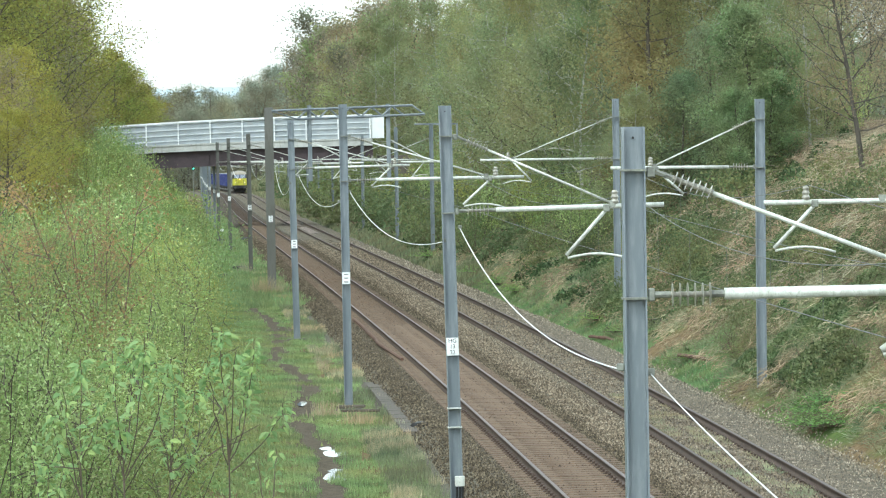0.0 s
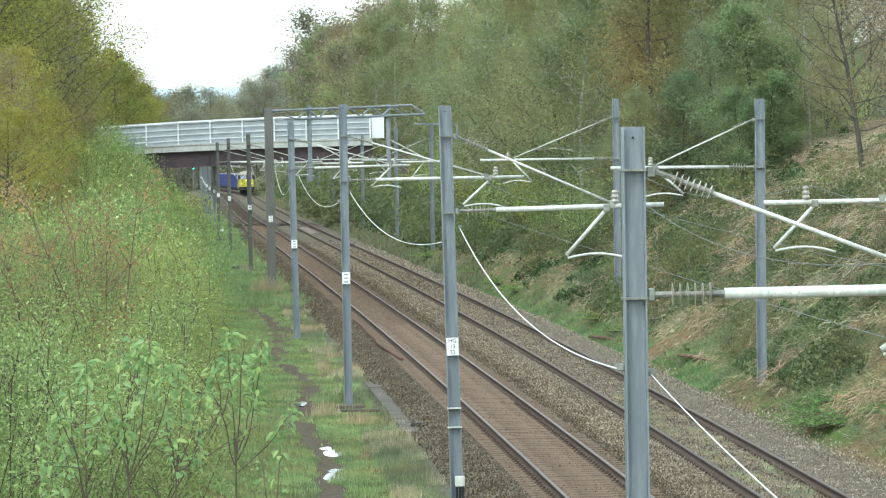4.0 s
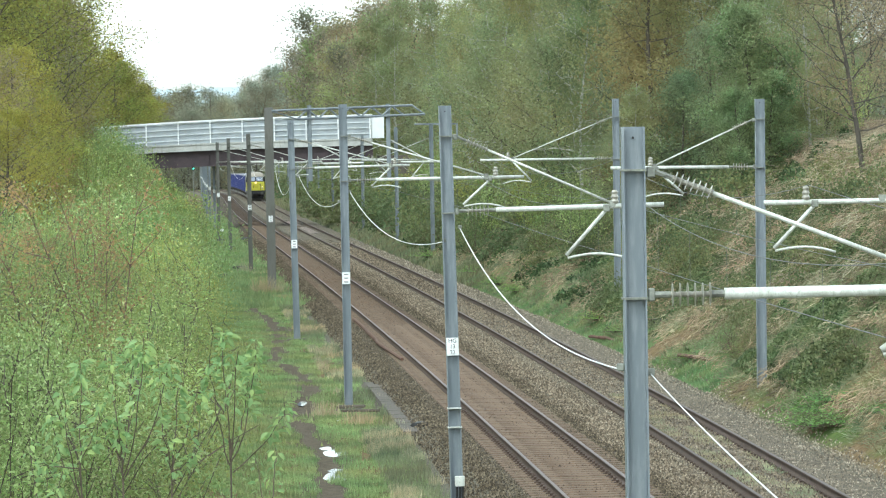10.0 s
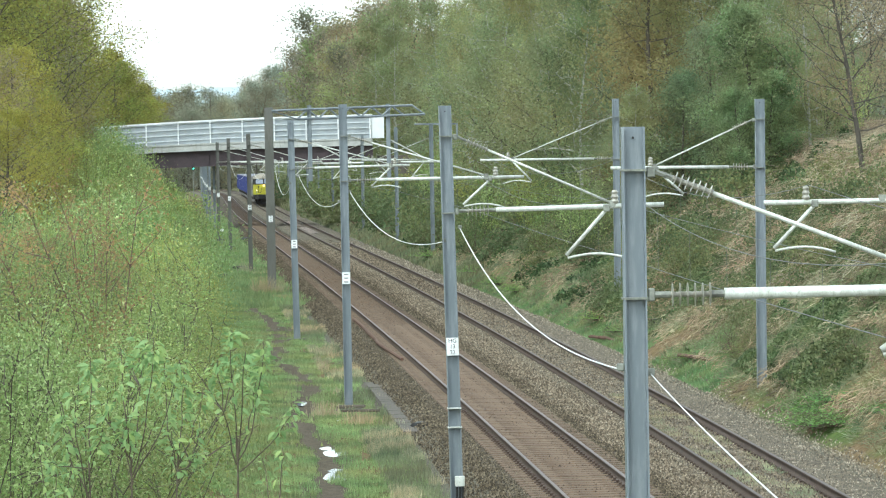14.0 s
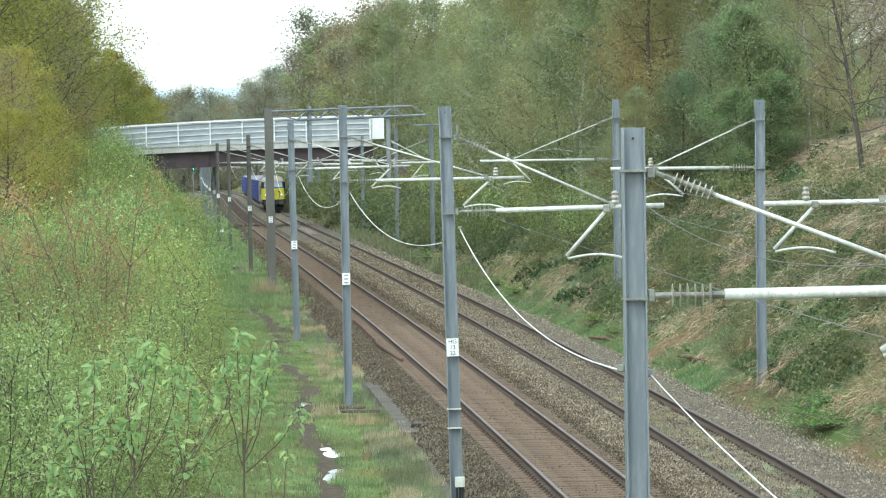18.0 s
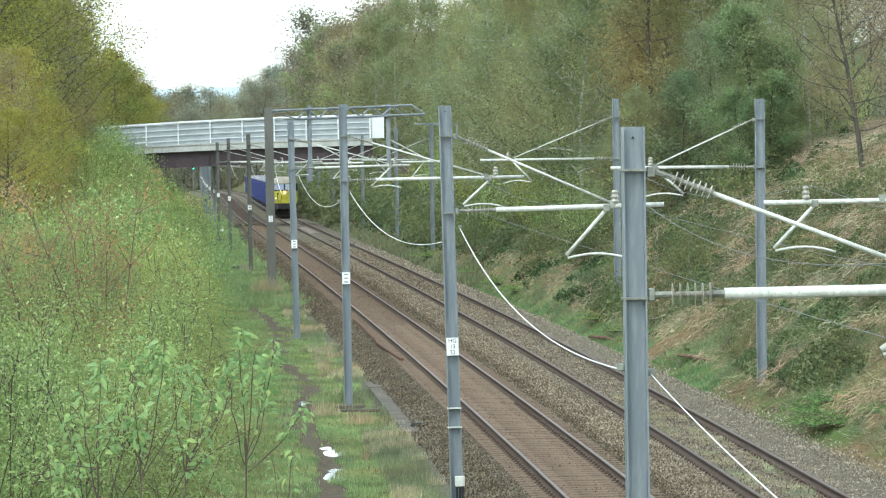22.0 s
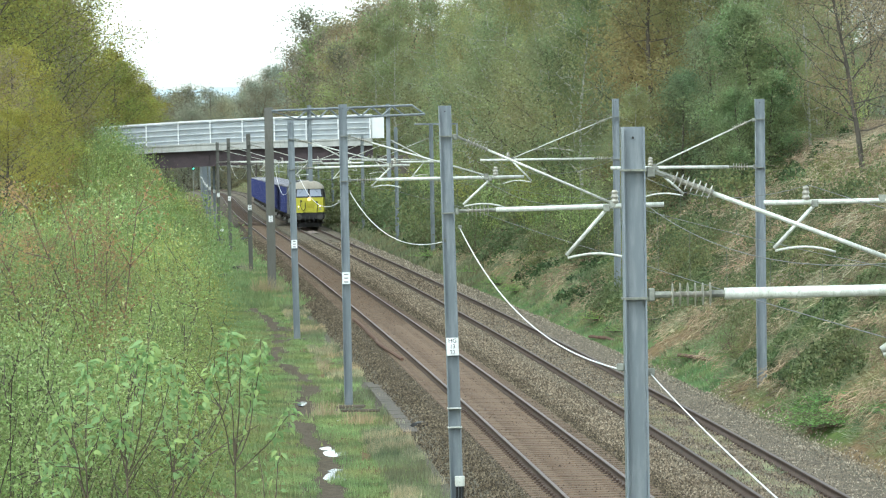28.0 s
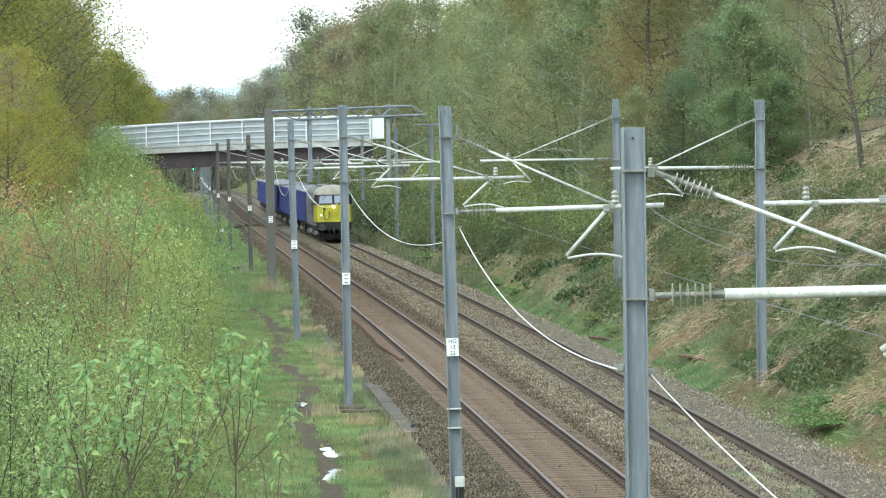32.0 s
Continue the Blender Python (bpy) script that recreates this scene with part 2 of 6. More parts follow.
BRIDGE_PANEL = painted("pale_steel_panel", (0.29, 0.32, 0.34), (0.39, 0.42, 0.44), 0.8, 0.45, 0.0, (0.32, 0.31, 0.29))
# panel steel again, painted lighter for the highlights along the lips
BRIDGE_LIP_LIT = painted("lit_steel_lip", (0.54, 0.57, 0.59), (0.66, 0.68, 0.69), 0.8, 0.45)
BRIDGE_RAIL = painted("white_coping", (0.78, 0.79, 0.80), (0.86, 0.86, 0.86), 1.0, 0.4)
GIRDER = painted("maroon_girder", (0.055, 0.040, 0.045), (0.085, 0.060, 0.065), 1.2, 0.6, 0.0, (0.035, 0.03, 0.03))
PLATE_WHITE = painted("white_enamel", (0.74, 0.75, 0.74), (0.82, 0.83, 0.82), 5.0, 0.35)
INK = painted("black_lettering", (0.02, 0.02, 0.02), (0.04, 0.04, 0.04), 5.0, 0.5)
RUST = painted("rusty_scrap", (0.10, 0.055, 0.035), (0.17, 0.10, 0.07), 5.0, 0.9)
TIMBER = painted("weathered_timber", (0.085, 0.07, 0.05), (0.15, 0.125, 0.095), 5.0, 0.9, 0.0, (0.05, 0.045, 0.03), (0.3, 1, 1))
BARK = painted("grey_brown_bark", (0.055, 0.045, 0.032), (0.12, 0.10, 0.075), 4.0, 0.95, 0.0, None, (1, 1, 0.25))
BARK_GREY = painted("grey_bark", (0.055, 0.048, 0.038), (0.115, 0.10, 0.082), 4.0, 0.95, 0.0, None, (1, 1, 0.25))
BARK_BIRCH = painted("birch_bark", (0.30, 0.28, 0.24), (0.50, 0.48, 0.43), 3.0, 0.85, 0.0, (0.07, 0.06, 0.05), (1, 1, 2.5))
STEM_BROWN = painted("brown_shoot", (0.075, 0.06, 0.042), (0.13, 0.10, 0.07), 6.0, 0.8)
STEM_RED = painted("reddish_stem", (0.10, 0.055, 0.045), (0.17, 0.10, 0.08), 6.0, 0.8)
# ---- the ground: one sheet to the horizon ----
def path_u(y):
    return lerp_table(y, ((100, -6.7), (115, -6.3), (129, -6.8), (138, -6.4), (150, -5.95), (160, -6.2), (167, -6.6), (199, -5.9), (226, -6.6), (300, -6.8)))


def build_ground():
    us = [-900, -400, -200, -100, -60, -40, -30, -26, -22, -19, -16, -14, -12, -11, -10, -9.2, -8.6, -8.2, -7.9, -7.6, -7.3, -7, -6.8, -6.6, -6.4, -6.2, -6.0, -5.8, -5.5, -5.2, -4.8, -4.6,
          -4.1, -3.6, -3.3, 0, 3.3, 3.7, 4.0, 4.5, 4.9, 5.3, 5.7, 6.2, 6.8, 7.5, 8.2, 9, 10, 11, 12, 13, 14, 15, 16.5, 18, 20, 22, 26, 32, 40, 60, 100, 200, 400, 900]
    ys = [-300, -100, -30]
    ys += list(np.arange(0, 240, 1.5)) + list(np.arange(240, 600, 4)) + list(np.arange(600, 1200, 15)) + [1300, 1500, 1800, 2200, 2800, 3600, 4700]
    verts, across, trodden = [], [], []
    for y in ys:
        c = mid_x(min(y, 1500))
        for u in us:
            verts.append((c + u, y, ground_z(u, y)))
            across.append(u)
            trodden.append(max(0.0, 1 - abs(u - path_u(y)) / 0.8) if 98 < y < 300 else 0.0)
    n = len(us)
    faces = [(r * n + i, r * n + i + 1, (r + 1) * n + i + 1, (r + 1) * n + i) for r in range(len(ys) - 1) for i in range(n - 1)]
    ob = mesh_np("ground", verts, faces, GROUND, smooth=True)
    at = ob.data.attributes.new("across", "FLOAT", "POINT")
    at.data.foreach_set("value", np.array(across, np.float32))
    at = ob.data.attributes.new("trodden", "FLOAT", "POINT")
    at.data.foreach_set("value", np.array(trodden, np.float32))
    tagged(ob, "grassy railway cutting with mud and dead bracken", "ground", kind="structure")


build_ground()


# ---- tracks ----
def run(fn, y0, y1):
    """Stations along a track: nearer ones closer together."""
    y, out = y0, []
    while y < y1:
        out.append(y)
        y += 2.0 if y < 300 else 6.0 if y < 700 else 15.0
    return out + [y1]


def sweep(name, fn, prof, y0, y1, mat, parent=None, closed=True, smooth=False):
    """An outline (across, height) carried along a track."""
    ys = run(fn, y0, y1)
    n = len(prof)
    verts = []
    for y in ys:
        k = slope_of(fn, y)
        w = 1 / math.hypot(1, k)
        for a, z in prof:
            verts.append((fn(y) + a * w, y - a * w * k, z + fall(y)))
    m = n if closed else n - 1
    faces = [(r * n + i, r * n + (i + 1) % n, (r + 1) * n + (i + 1) % n, (r + 1) * n + i) for r in range(len(ys) - 1) for i in range(m)]
    return mesh_np(name, verts, faces, mat, parent, smooth)


RAIL_FOOT = ((-0.07, -0.158), (0.07, -0.158), (0.07, -0.146), (0.012, -0.125), (0.012, -0.045), (0.036, -0.036), (0.036, -0.006),
             (-0.036, -0.006), (-0.036, -0.036), (-0.012, -0.045), (-0.012, -0.125), (-0.07, -0.146))
RAIL_HEAD = ((-0.034, -0.007), (0.034, -0.007), (0.034, -0.002), (0.026, 0.0), (-0.026, 0.0), (-0.034, -0.002))


def build_track(fn, name, label, bed_mat, shoulder_l, shoulder_r, side_mat, head_mat):
    track = empty(name)
    tagged(track, label, "railway track", "running lines", kind="structure")
    sweep("ballast_bed", fn, ((shoulder_l, -0.27 if shoulder_l > -2.2 else -0.62), (shoulder_l + 0.7, -0.20), (-1.2, -0.178), (1.2, -0.178),
                              (shoulder_r - 0.7, -0.20), (shoulder_r, -0.27 if shoulder_r < 2.2 else -0.62)), 60, 1400, side_mat, track, closed=False)
    sweep("inner_ballast", fn, ((-0.66, -0.190), (-0.62, -0.176), (0.62, -0.176), (0.66, -0.190)), 60, 1400, bed_mat, track, closed=False)
    for side in (-1, 1):
        o = side * GAUGE
        sweep("rail", fn, tuple((a + o, z) for a, z in RAIL_FOOT), 55, 1400, RAIL_SIDE, track)
        sweep("rail_head", fn, tuple((a + o, z) for a, z in RAIL_HEAD), 55, 1400, head_mat, track)
    return track


def build_sleepers(track, fn, mat, y0, y1, far, sink=0.0):
    """Single sleepers with their two chairs nearby, the far ones in one mesh."""
    bm = bmesh.new()
    box(bm, (0, 0, 0), (2.5, 0.255, 0.10), 0.02)
    first = part("sleeper", bm, mat, track)
    bm = bmesh.new()
    box(bm, (0, 0, 0), (0.36, 0.17, 0.03), 0.006)
    box(bm, (-0.12, 0, 0.025), (0.05, 0.12, 0.05), 0.008)
    box(bm, (0.12, 0, 0.025), (0.05, 0.12, 0.05), 0.008)
    chair = part("chair", bm, RAIL_SIDE, first)
    chair.matrix_local = pose(-GAUGE, 0, 0.058)
    share("chair", chair.data, first, pose(GAUGE, 0, 0.058))
    y, i = y0, 0
    rest = []
    while y < far:
        k = slope_of(fn, y)
        m = pose(fn(y), y, -0.198 + sink + fall(y) + random.uniform(-0.006, 0.006), 0, 0, math.degrees(-math.atan(k)) + random.uniform(-0.7, 0.7))
        if y < y1:
            if i == 0:
                first.matrix_local = m
            else:
                s = share("sleeper", first.data, track, m)
                if y < y0 + 45:
                    share("chair", chair.data, s, pose(-GAUGE, 0, 0.058))
                    share("chair", chair.data, s, pose(GAUGE, 0, 0.058))
        else:
            rest.append(m)
        y += 0.66
        i += 1
    verts, faces = [], []
    for m in rest:
        b = len(verts)
        verts += [tuple(m @ Vector((x, yy, z))) for z in (-0.05, 0.05) for yy in (-0.128, 0.128) for x in (-1.25, 1.25)]
        faces += [(b + 4, b + 5, b + 7, b + 6), (b, b + 1, b + 5, b + 4), (b + 2, b + 6, b + 7, b + 3), (b, b + 4, b + 6, b + 2), (b + 1, b + 3, b + 7, b + 5)]
    tagged(mesh_np("far_sleepers", verts, faces, mat, track), kind="stuff")


left_track = build_track(left_x, "track_near", "rusty railway track with brown ballast between its rails", BALLAST_RUST_SHADED, -2.3, 2.0, BALLAST_DARK, RAIL_TOP)
right_track = build_track(right_x, "track_far", "railway track with grey ballast and dark rusty rails", BALLAST, -2.0, 2.6, BALLAST, RAIL_DULL)

# concrete cable trough along the cess


def trough_x(y):
    return left_x(y) - 2.3


def build_trough():
    tr = empty("cable_trough")
    tagged(tr, "grey concrete cable trough with lids beside the track", "cable trough", kind="structure")
    sweep("trough_body", trough_x, ((-0.22, -0.62), (0.22, -0.62), (0.22, -0.44), (-0.22, -0.44)), 121, 149, CONCRETE_DARK, tr)
    bm = bmesh.new()
    box(bm, (0, 0, 0), (0.46, 0.96, 0.05), 0.012)
    first = part("trough_lid", bm, CONCRETE_DARK, tr)
    y, i = 122.0, 0
    while y < 148:
        m = pose(trough_x(y), y, -0.412 + random.uniform(-0.008, 0.008), random.uniform(-0.6, 0.6), random.uniform(-1.5, 1.5), math.degrees(-math.atan(slope_of(trough_x, y))) + random.uniform(-1.5, 1.5))
        if i == 0:
            first.matrix_local = m
        elif random.random() > 0.2:
            share("trough_lid", first.data, tr, m)
        y += 1.0
        i += 1


build_trough()


# ---- overhead line masts ----
def h_column(bm, h, w, depth, t=0.014, z0=-0.9):
    """A broad-flange steel column: flanges to the sides, the web between them."""
    a, d = w / 2, depth / 2
    prof = ((-a, -d), (-a + t, -d), (-a + t, -t / 2), (a - t, -t / 2), (a - t, -d), (a, -d), (a, d), (a - t, d), (a - t, t / 2), (-a + t, t / 2), (-a + t, d), (-a, d))
    lo = [bm.verts.new((x, y, z0)) for x, y in prof]
    hi = [bm.verts.new((x, y, h)) for x, y in prof]
    n = len(prof)
    for i in range(n):
        bm.faces.new((lo[i], lo[(i + 1) % n], hi[(i + 1) % n], hi[i]))
    for ring, flip in ((lo, True), (hi, False)):
        for q in ((0, 1, 10, 11), (5, 6, 7, 4), (4, 7, 8, 3), (2, 9, 10, 1), (3, 8, 9, 2)):
            f = [ring[i] for i in q]
            try:
                bm.faces.new(f[::-1] if flip else f)
            except ValueError:
                pass
    bmesh.ops.recalc_face_normals(bm, faces=bm.faces)


def insulator(name, a, b, parent, sheds=7, r=0.070):
    """A ribbed insulator between two points."""
    a, b = Vector(a), Vector(b)
    pts, rs = [a], [0.03]
    for i in range(sheds):
        for k, rr in ((0.18, 0.024), (0.46, 0.03), (0.50, r), (0.58, r * 0.97), (0.66, 0.028)):
            pts.append(a.lerp(b, (i + k) / sheds))
            rs.append(rr)
    pts.append(b)
    rs.append(0.03)
    return part(name, bm_tube(pts, rs, 10), INSULATOR, parent)


def cantilever(mast, side, z_tube, length, z_top, reach, z_contact, arm_at, push=False, face=0.11, detail=2):
    """One bracket of a mast: tube, sloping tie, insulators, registration arm. side +1 reaches to +x."""
    s = side

    def p(x, z, y=-0.02):
        return (s * x, y, z)

    br = part("tube_bracket", bm_box(p(face + 0.04, z_tube), (0.06, 0.10, 0.12), 0.01), FITTING, mast)
    part("clamp_band", bm_box((0, 0, z_tube - 0.03), (0.235, 0.235, 0.02)), FITTING, mast)
    part("clamp_band", bm_box((0, 0, z_top + 0.02), (0.235, 0.235, 0.02)), FITTING, mast)
    part("tie_bracket", bm_box(p(face + 0.05, z_top), (0.08, 0.08, 0.10), 0.01), FITTING, mast)
    x0 = face + 0.06
    part("insulator_cap", bm_tube([p(x0, z_tube), p(x0 + 0.16, z_tube)], 0.030, 8), FITTING, mast)
    insulator("tube_insulator", p(x0 + 0.14, z_tube), p(x0 + 0.56, z_tube), mast, 6 if detail > 1 else 5, 0.11 if detail > 2 else 0.095)
    part("tube_socket", bm_tube([p(x0 + 0.54, z_tube), p(x0 + 0.68, z_tube)], 0.034, 8), FITTING, mast)
    part("main_tube", bm_tube([p(x0 + 0.66, z_tube), p(length, z_tube + 0.02 * (detail > 2))], 0.055 if detail > 2 else 0.045, 12), TUBE_WHITE, mast, "white tube streaked with algae", True)
    # sloping tie
    end = Vector(p(reach, z_tube + 0.05))
    top = Vector(p(face + 0.1, z_top))
    d = (end - top)
    part("tie_link", bm_tube([top, top + d * (0.22 / d.length)], 0.025, 6), FITTING, mast)
    insulator("tie_insulator", top + d * (0.16 / d.length), top + d * (0.56 / d.length), mast, 7 if detail > 1 else 5)
    part("tie_tube", bm_tube([top + d * (0.54 / d.length), end], 0.021, 8), TUBE_WHITE, mast, "", True)
    part("tube_clamp", bm_box(p(reach, z_tube + 0.04), (0.12, 0.09, 0.12), 0.01), FITTING, mast)
    # post insulator for the catenary wire
    post = arm_at + 0.15
    part("post_insulator", bm_tube([p(post, z_tube + k * 0.04) for k in range(1, 8)], [0.05, 0.075, 0.05, 0.07, 0.045, 0.06, 0.03], 8), INSULATOR, mast)
    # registration drop and curved steady arm
    w = -1 if push else 1
    heel = (arm_at - 0.72 * w, z_contact + 0.12)
    part("drop_tube", bm_tube([p(arm_at, z_tube - 0.05), p(*heel)], 0.033, 8), TUBE_WHITE, mast, "", True)
    part("drop_clamp", bm_box(p(arm_at, z_tube - 0.03), (0.12, 0.11, 0.12), 0.01), FITTING, mast)
    arc = [p(heel[0] + w * (0.02 + 1.05 * k / 8), z_contact + 0.07 + 0.12 * math.sin(math.pi * min(k / 8 * 0.8 + 0.02, 1)) - 0.10 * k / 8) for k in range(9)]
    part("steady_arm", bm_tube(arc, 0.022, 8), TUBE_WHITE, mast, "", True)
    return br


def id_plate(mast, z, words=()):
    """The white number plate on the face of a mast."""
    plate = part("number_plate", bm_box((0, -0.125, z), (0.21, 0.012, 0.31), 0.003), PLATE_WHITE, mast, "white number plate with black characters")
    for i in range(3):
        zz = z + 0.10 - 0.10 * i
        if words:
            cu = bpy.data.curves.new("plate_text", "FONT")
            cu.body, cu.size, cu.align_x, cu.align_y, cu.extrude = words[i], 0.10, "CENTER", "CENTER", 0.001
            tmp = new("tmp_text", cu)
            me = bpy.data.meshes.new_from_object(tmp.evaluated_get(bpy.context.evaluated_depsgraph_get()))
            bpy.data.objects.remove(tmp)
            me.materials.append(INK)
            t = new("plate_text", me)
            t.parent = plate
            t.matrix_local = pose(0, -0.134, zz, 90, 0, 0)
        else:
            part("plate_bar", bm_box((0, -0.134, zz), (0.11, 0.004, 0.03)), BAR_GREY, plate)
    return plate


def mast(y, x, top, lean=0.0, w=0.21, side=1, arm=None, plate=None, words=(), label="", foot=True, mat=None, base=None, detail=2):
    """One upright with its bracket. arm: (z_tube, length, z_top, reach, z_contact, arm_at)."""
    fn = left_x if side > 0 else right_x
    turn = math.degrees(-math.atan(slope_of(fn, y)))
    z = ground_at(x, y) if base is None else base
    ob = empty("catenary_mast", pose(x, y, 0, 0, lean, turn))
    tagged(ob, label or "grey galvanised steel overhead line mast with white bracket tubes", "catenary mast", "overhead line masts")
    bm = bmesh.new()
    h_column(bm, top, w, 0.21, 0.016, z - 0.3)
    part("column", bm, mat or STEEL_GREY, ob)
    # black disc in place of a hole's dark inside
    part("bolt", bm_tube([(0, -0.03, top - 0.10), (0, 0.0, top - 0.10)], 0.012, 6), INK, ob)
    if foot:
        part("foundation", bm_box((0, 0, z - 0.10), (0.75, 0.75, 0.34), 0.03), CONCRETE_DARK, ob, "low damp concrete foundation")
    if arm:
        cantilever(ob, side, *arm, **({} if len(arm) > 8 else {"detail": detail}))
    if plate:
        id_plate(ob, plate, words)
    return ob


# uprights on the near side: y, x, top, lean, bracket, plate height
mast(47.0, 1.74, 6.52, 0.3, 0.21, 1, (4.965, 3.9, 6.10, 3.02, 4.3, 3.0, False, 0.11, 3), None)
mast(88.0, 0.16, 7.1, -0.67, 0.215, 1, (5.27, 3.75, 6.55, 2.85, 4.32, 2.75), 2.93, ("HG", "13", "22"))
mast(134.0, -2.57, 7.58, 0.0, 0.216, 1, (5.58, 4.75, 6.72, 3.75, 4.75, 3.85), 3.0)
mast(185.0, -5.38, 7.5, -0.6, 0.235, 1, (5.75, 4.3, 6.8, 3.6, 4.9, 3.6), 3.0)
mast(293.0, -11.09, 7.45, 0, 0.24, 1, (5.75, 4.2, 6.8, 3.5, 4.9, 3.4), 3.2, mat=STEEL_OLD)
mast(355.0, -14.84, 7.4, 0, 0.24, 1, (5.7, 4.4, 6.8, 3.5, 4.9, 3.6), 3.2, mat=STEEL_OLD)
mast(386.0, -16.98, 7.2, 0, 0.24, 1, (5.7, 4.6, 6.6, 3.7, 4.9, 3.9), 3.2, mat=STEEL_OLD)
for my in (455, 500, 548, 600, 655, 715, 790, 870):
    mast(my, left_x(my) - 3.7, 7.2 + fall(my), 0, 0.22, 1, (5.7 + fall(my), 4.2, 6.7 + fall(my), 3.5, 4.9 + fall(my), 3.4), 3.0 + fall(my), detail=1)
# uprights on the far side
mast(134.0, 8.34, 7.5, 0.6, 0.25, -1, (5.72, 3.95, 6.95, 2.8, 4.9, 2.75), foot=False)
mast(190.0, 6.5, 8.1, 0.4, 0.25, -1, (5.87, 5.1, 7.4, 3.9, 4.95, 3.9))
mast(88.0, 10.8, 7.4, 0.0, 0.25, -1, (5.31, 5.25, 6.7, 3.2, 4.4, 4.37, True))
mast(305.0, -0.6, 7.9, 0.2, 0.24, -1, (5.75, 4.2, 7.0, 3.3, 4.9, 3.4))
mast(348.0, -3.1, 7.9, 0.2, 0.24, -1, (5.75, 4.2, 7.0, 3.3, 4.9, 3.4))
mast(405.0, -6.3, 7.6, 0.2, 0.24, -1, (5.7, 4.2, 6.8, 3.3, 4.9, 3.4))
for my in (475, 520, 565, 615, 680, 760):
    mast(my, right_x(my) + 3.9, 7.3 + fall(my), 0, 0.22, -1, (5.7 + fall(my), 4.2, 6.7 + fall(my), 3.5, 4.9 + fall(my), 3.4), detail=1)


def mast_extras():
    """Bands and a cable box on the numbered mast, a head bar on one across the line."""
    m = next(o for o in bpy.data.objects if o.name.startswith("catenary_mast") and abs(o.location.y - 88) < 0.1 and o.location.x < 5)
    for z in (1.86, 1.53):
        part("band", bm_box((0, 0, z), (0.24, 0.24, 0.02)), TUBE_WHITE, m, "pale steel band")
    part("cable_box", bm_box((0.05, -0.16, 0.60), (0.17, 0.10, 0.18), 0.01), TUBE_WHITE, m, "small pale cable box")
    for i in range(3):
        part("cable", bm_tube([(0.0 + 0.05 * i, -0.16, 0.52), (-0.02 + 0.05 * i, -0.15, 0.1), (0.05 * i, -0.14, -0.7)], 0.02, 6), INK, m)
    m = next(o for o in bpy.data.objects if o.name.startswith("catenary_mast") and abs(o.location.y - 305) < 0.1)
    part("head_bar", bm_box((0.3, 0, 7.86), (2.6, 0.10, 0.10), 0.01), STEEL_GREY, m)
    part("head_drop", bm_box((1.56, 0, 7.45), (0.10, 0.10, 0.85), 0.01), STEEL_GREY, m)


mast_extras()


def build_gantry():
    """The wide upright with a lattice boom over both tracks and two drop tubes."""
    y, x = 249.0, -8.41
    ob = empty("cantilever_gantry", pose(x, y, 0, 0, 0, math.degrees(-math.atan(slope_of(left_x, y)))))
    tagged(ob, "weathered steel cantilever gantry with lattice boom over both tracks", "gantry", "overhead line masts")
    g = ground_at(x, y)
    bm = bmesh.new()
    box(bm, (0, 0, (8.35 + g) / 2), (0.42, 0.34, 8.35 - g + 0.4), 0.01)
    part("column", bm, STEEL_OLD, ob)
    part("foundation", bm_box((0, 0, g), (1.0, 1.0, 0.36), 0.03), CONCRETE_DARK, ob)
    id_plate(ob, 3.1).location = (0, -0.06, 0)
    zt, zb, x1, up = 8.38, 7.92, 7.55, 0.020
    for yy in (-0.22, 0.22):
        def bar(name, xa, za, xb, zb_, r, yy=yy):
            part(name, bm_tube([(xa, yy, za + up * xa), (xb, yy, zb_ + up * xb)], r, 6), STEEL_GREY, ob)

        bar("boom_chord", 0.15, zt, x1 - 0.5, zt, 0.058)
        bar("boom_chord", 1.4, zb, x1 + 0.12, zb, 0.058)
        bar("boom_strut", 0.2, zt - 0.03, 1.4, zb, 0.032)
        bar("boom_strut", x1 - 0.5, zt, x1 + 0.1, zb, 0.032)
        xx = 1.4
        while xx < x1 - 1.0:
            bar("lattice_bar", xx, zb, xx + 0.52, zt, 0.042)
            bar("lattice_bar", xx + 0.52, zt, xx + 1.04, zb, 0.042)
            xx += 1.04
    for dx, zl in ((2.0, 4.9), (5.85, 4.9)):
        part("drop_post", bm_box((dx, 0, (8.62 + zl) / 2), (0.2, 0.2, 8.62 - zl), 0.01), STEEL_GREY, ob)
        for z, ln in ((5.75, 2.6),):
            insulator("tube_insulator", (dx + 0.1, -0.02, z), (dx + 0.6, -0.02, z), ob, 5)
            part("main_tube", bm_tube([(dx + 0.6, -0.02, z), (dx + ln, -0.02, z)], 0.05, 8), TUBE_WHITE, ob)
            part("tie_tube", bm_tube([(dx + 0.1, -0.02, z + 1.1), (dx + ln - 0.6, -0.02, z + 0.05)], 0.032, 8), TUBE_WHITE, ob)
            part("drop_tube", bm_tube([(dx + 1.7, -0.02, z - 0.05), (dx + 1.1, -0.02, z - 0.75)], 0.03, 6), TUBE_WHITE, ob)
            part("steady_arm", bm_tube([(dx + 1.1 + 0.2 * k, -0.02, z - 0.75 + 0.12 * math.sin(k * 0.6)) for k in range(5)], 0.022, 6), TUBE_WHITE, ob)


build_gantry()


# ---- wires ----
def sagging(a, b, sag, n=14):
    a, b = Vector(a), Vector(b)
    return [a.lerp(b, i / n) - Vector((0, 0, 4 * sag * (i / n) * (1 - i / n))) for i in range(n + 1)]


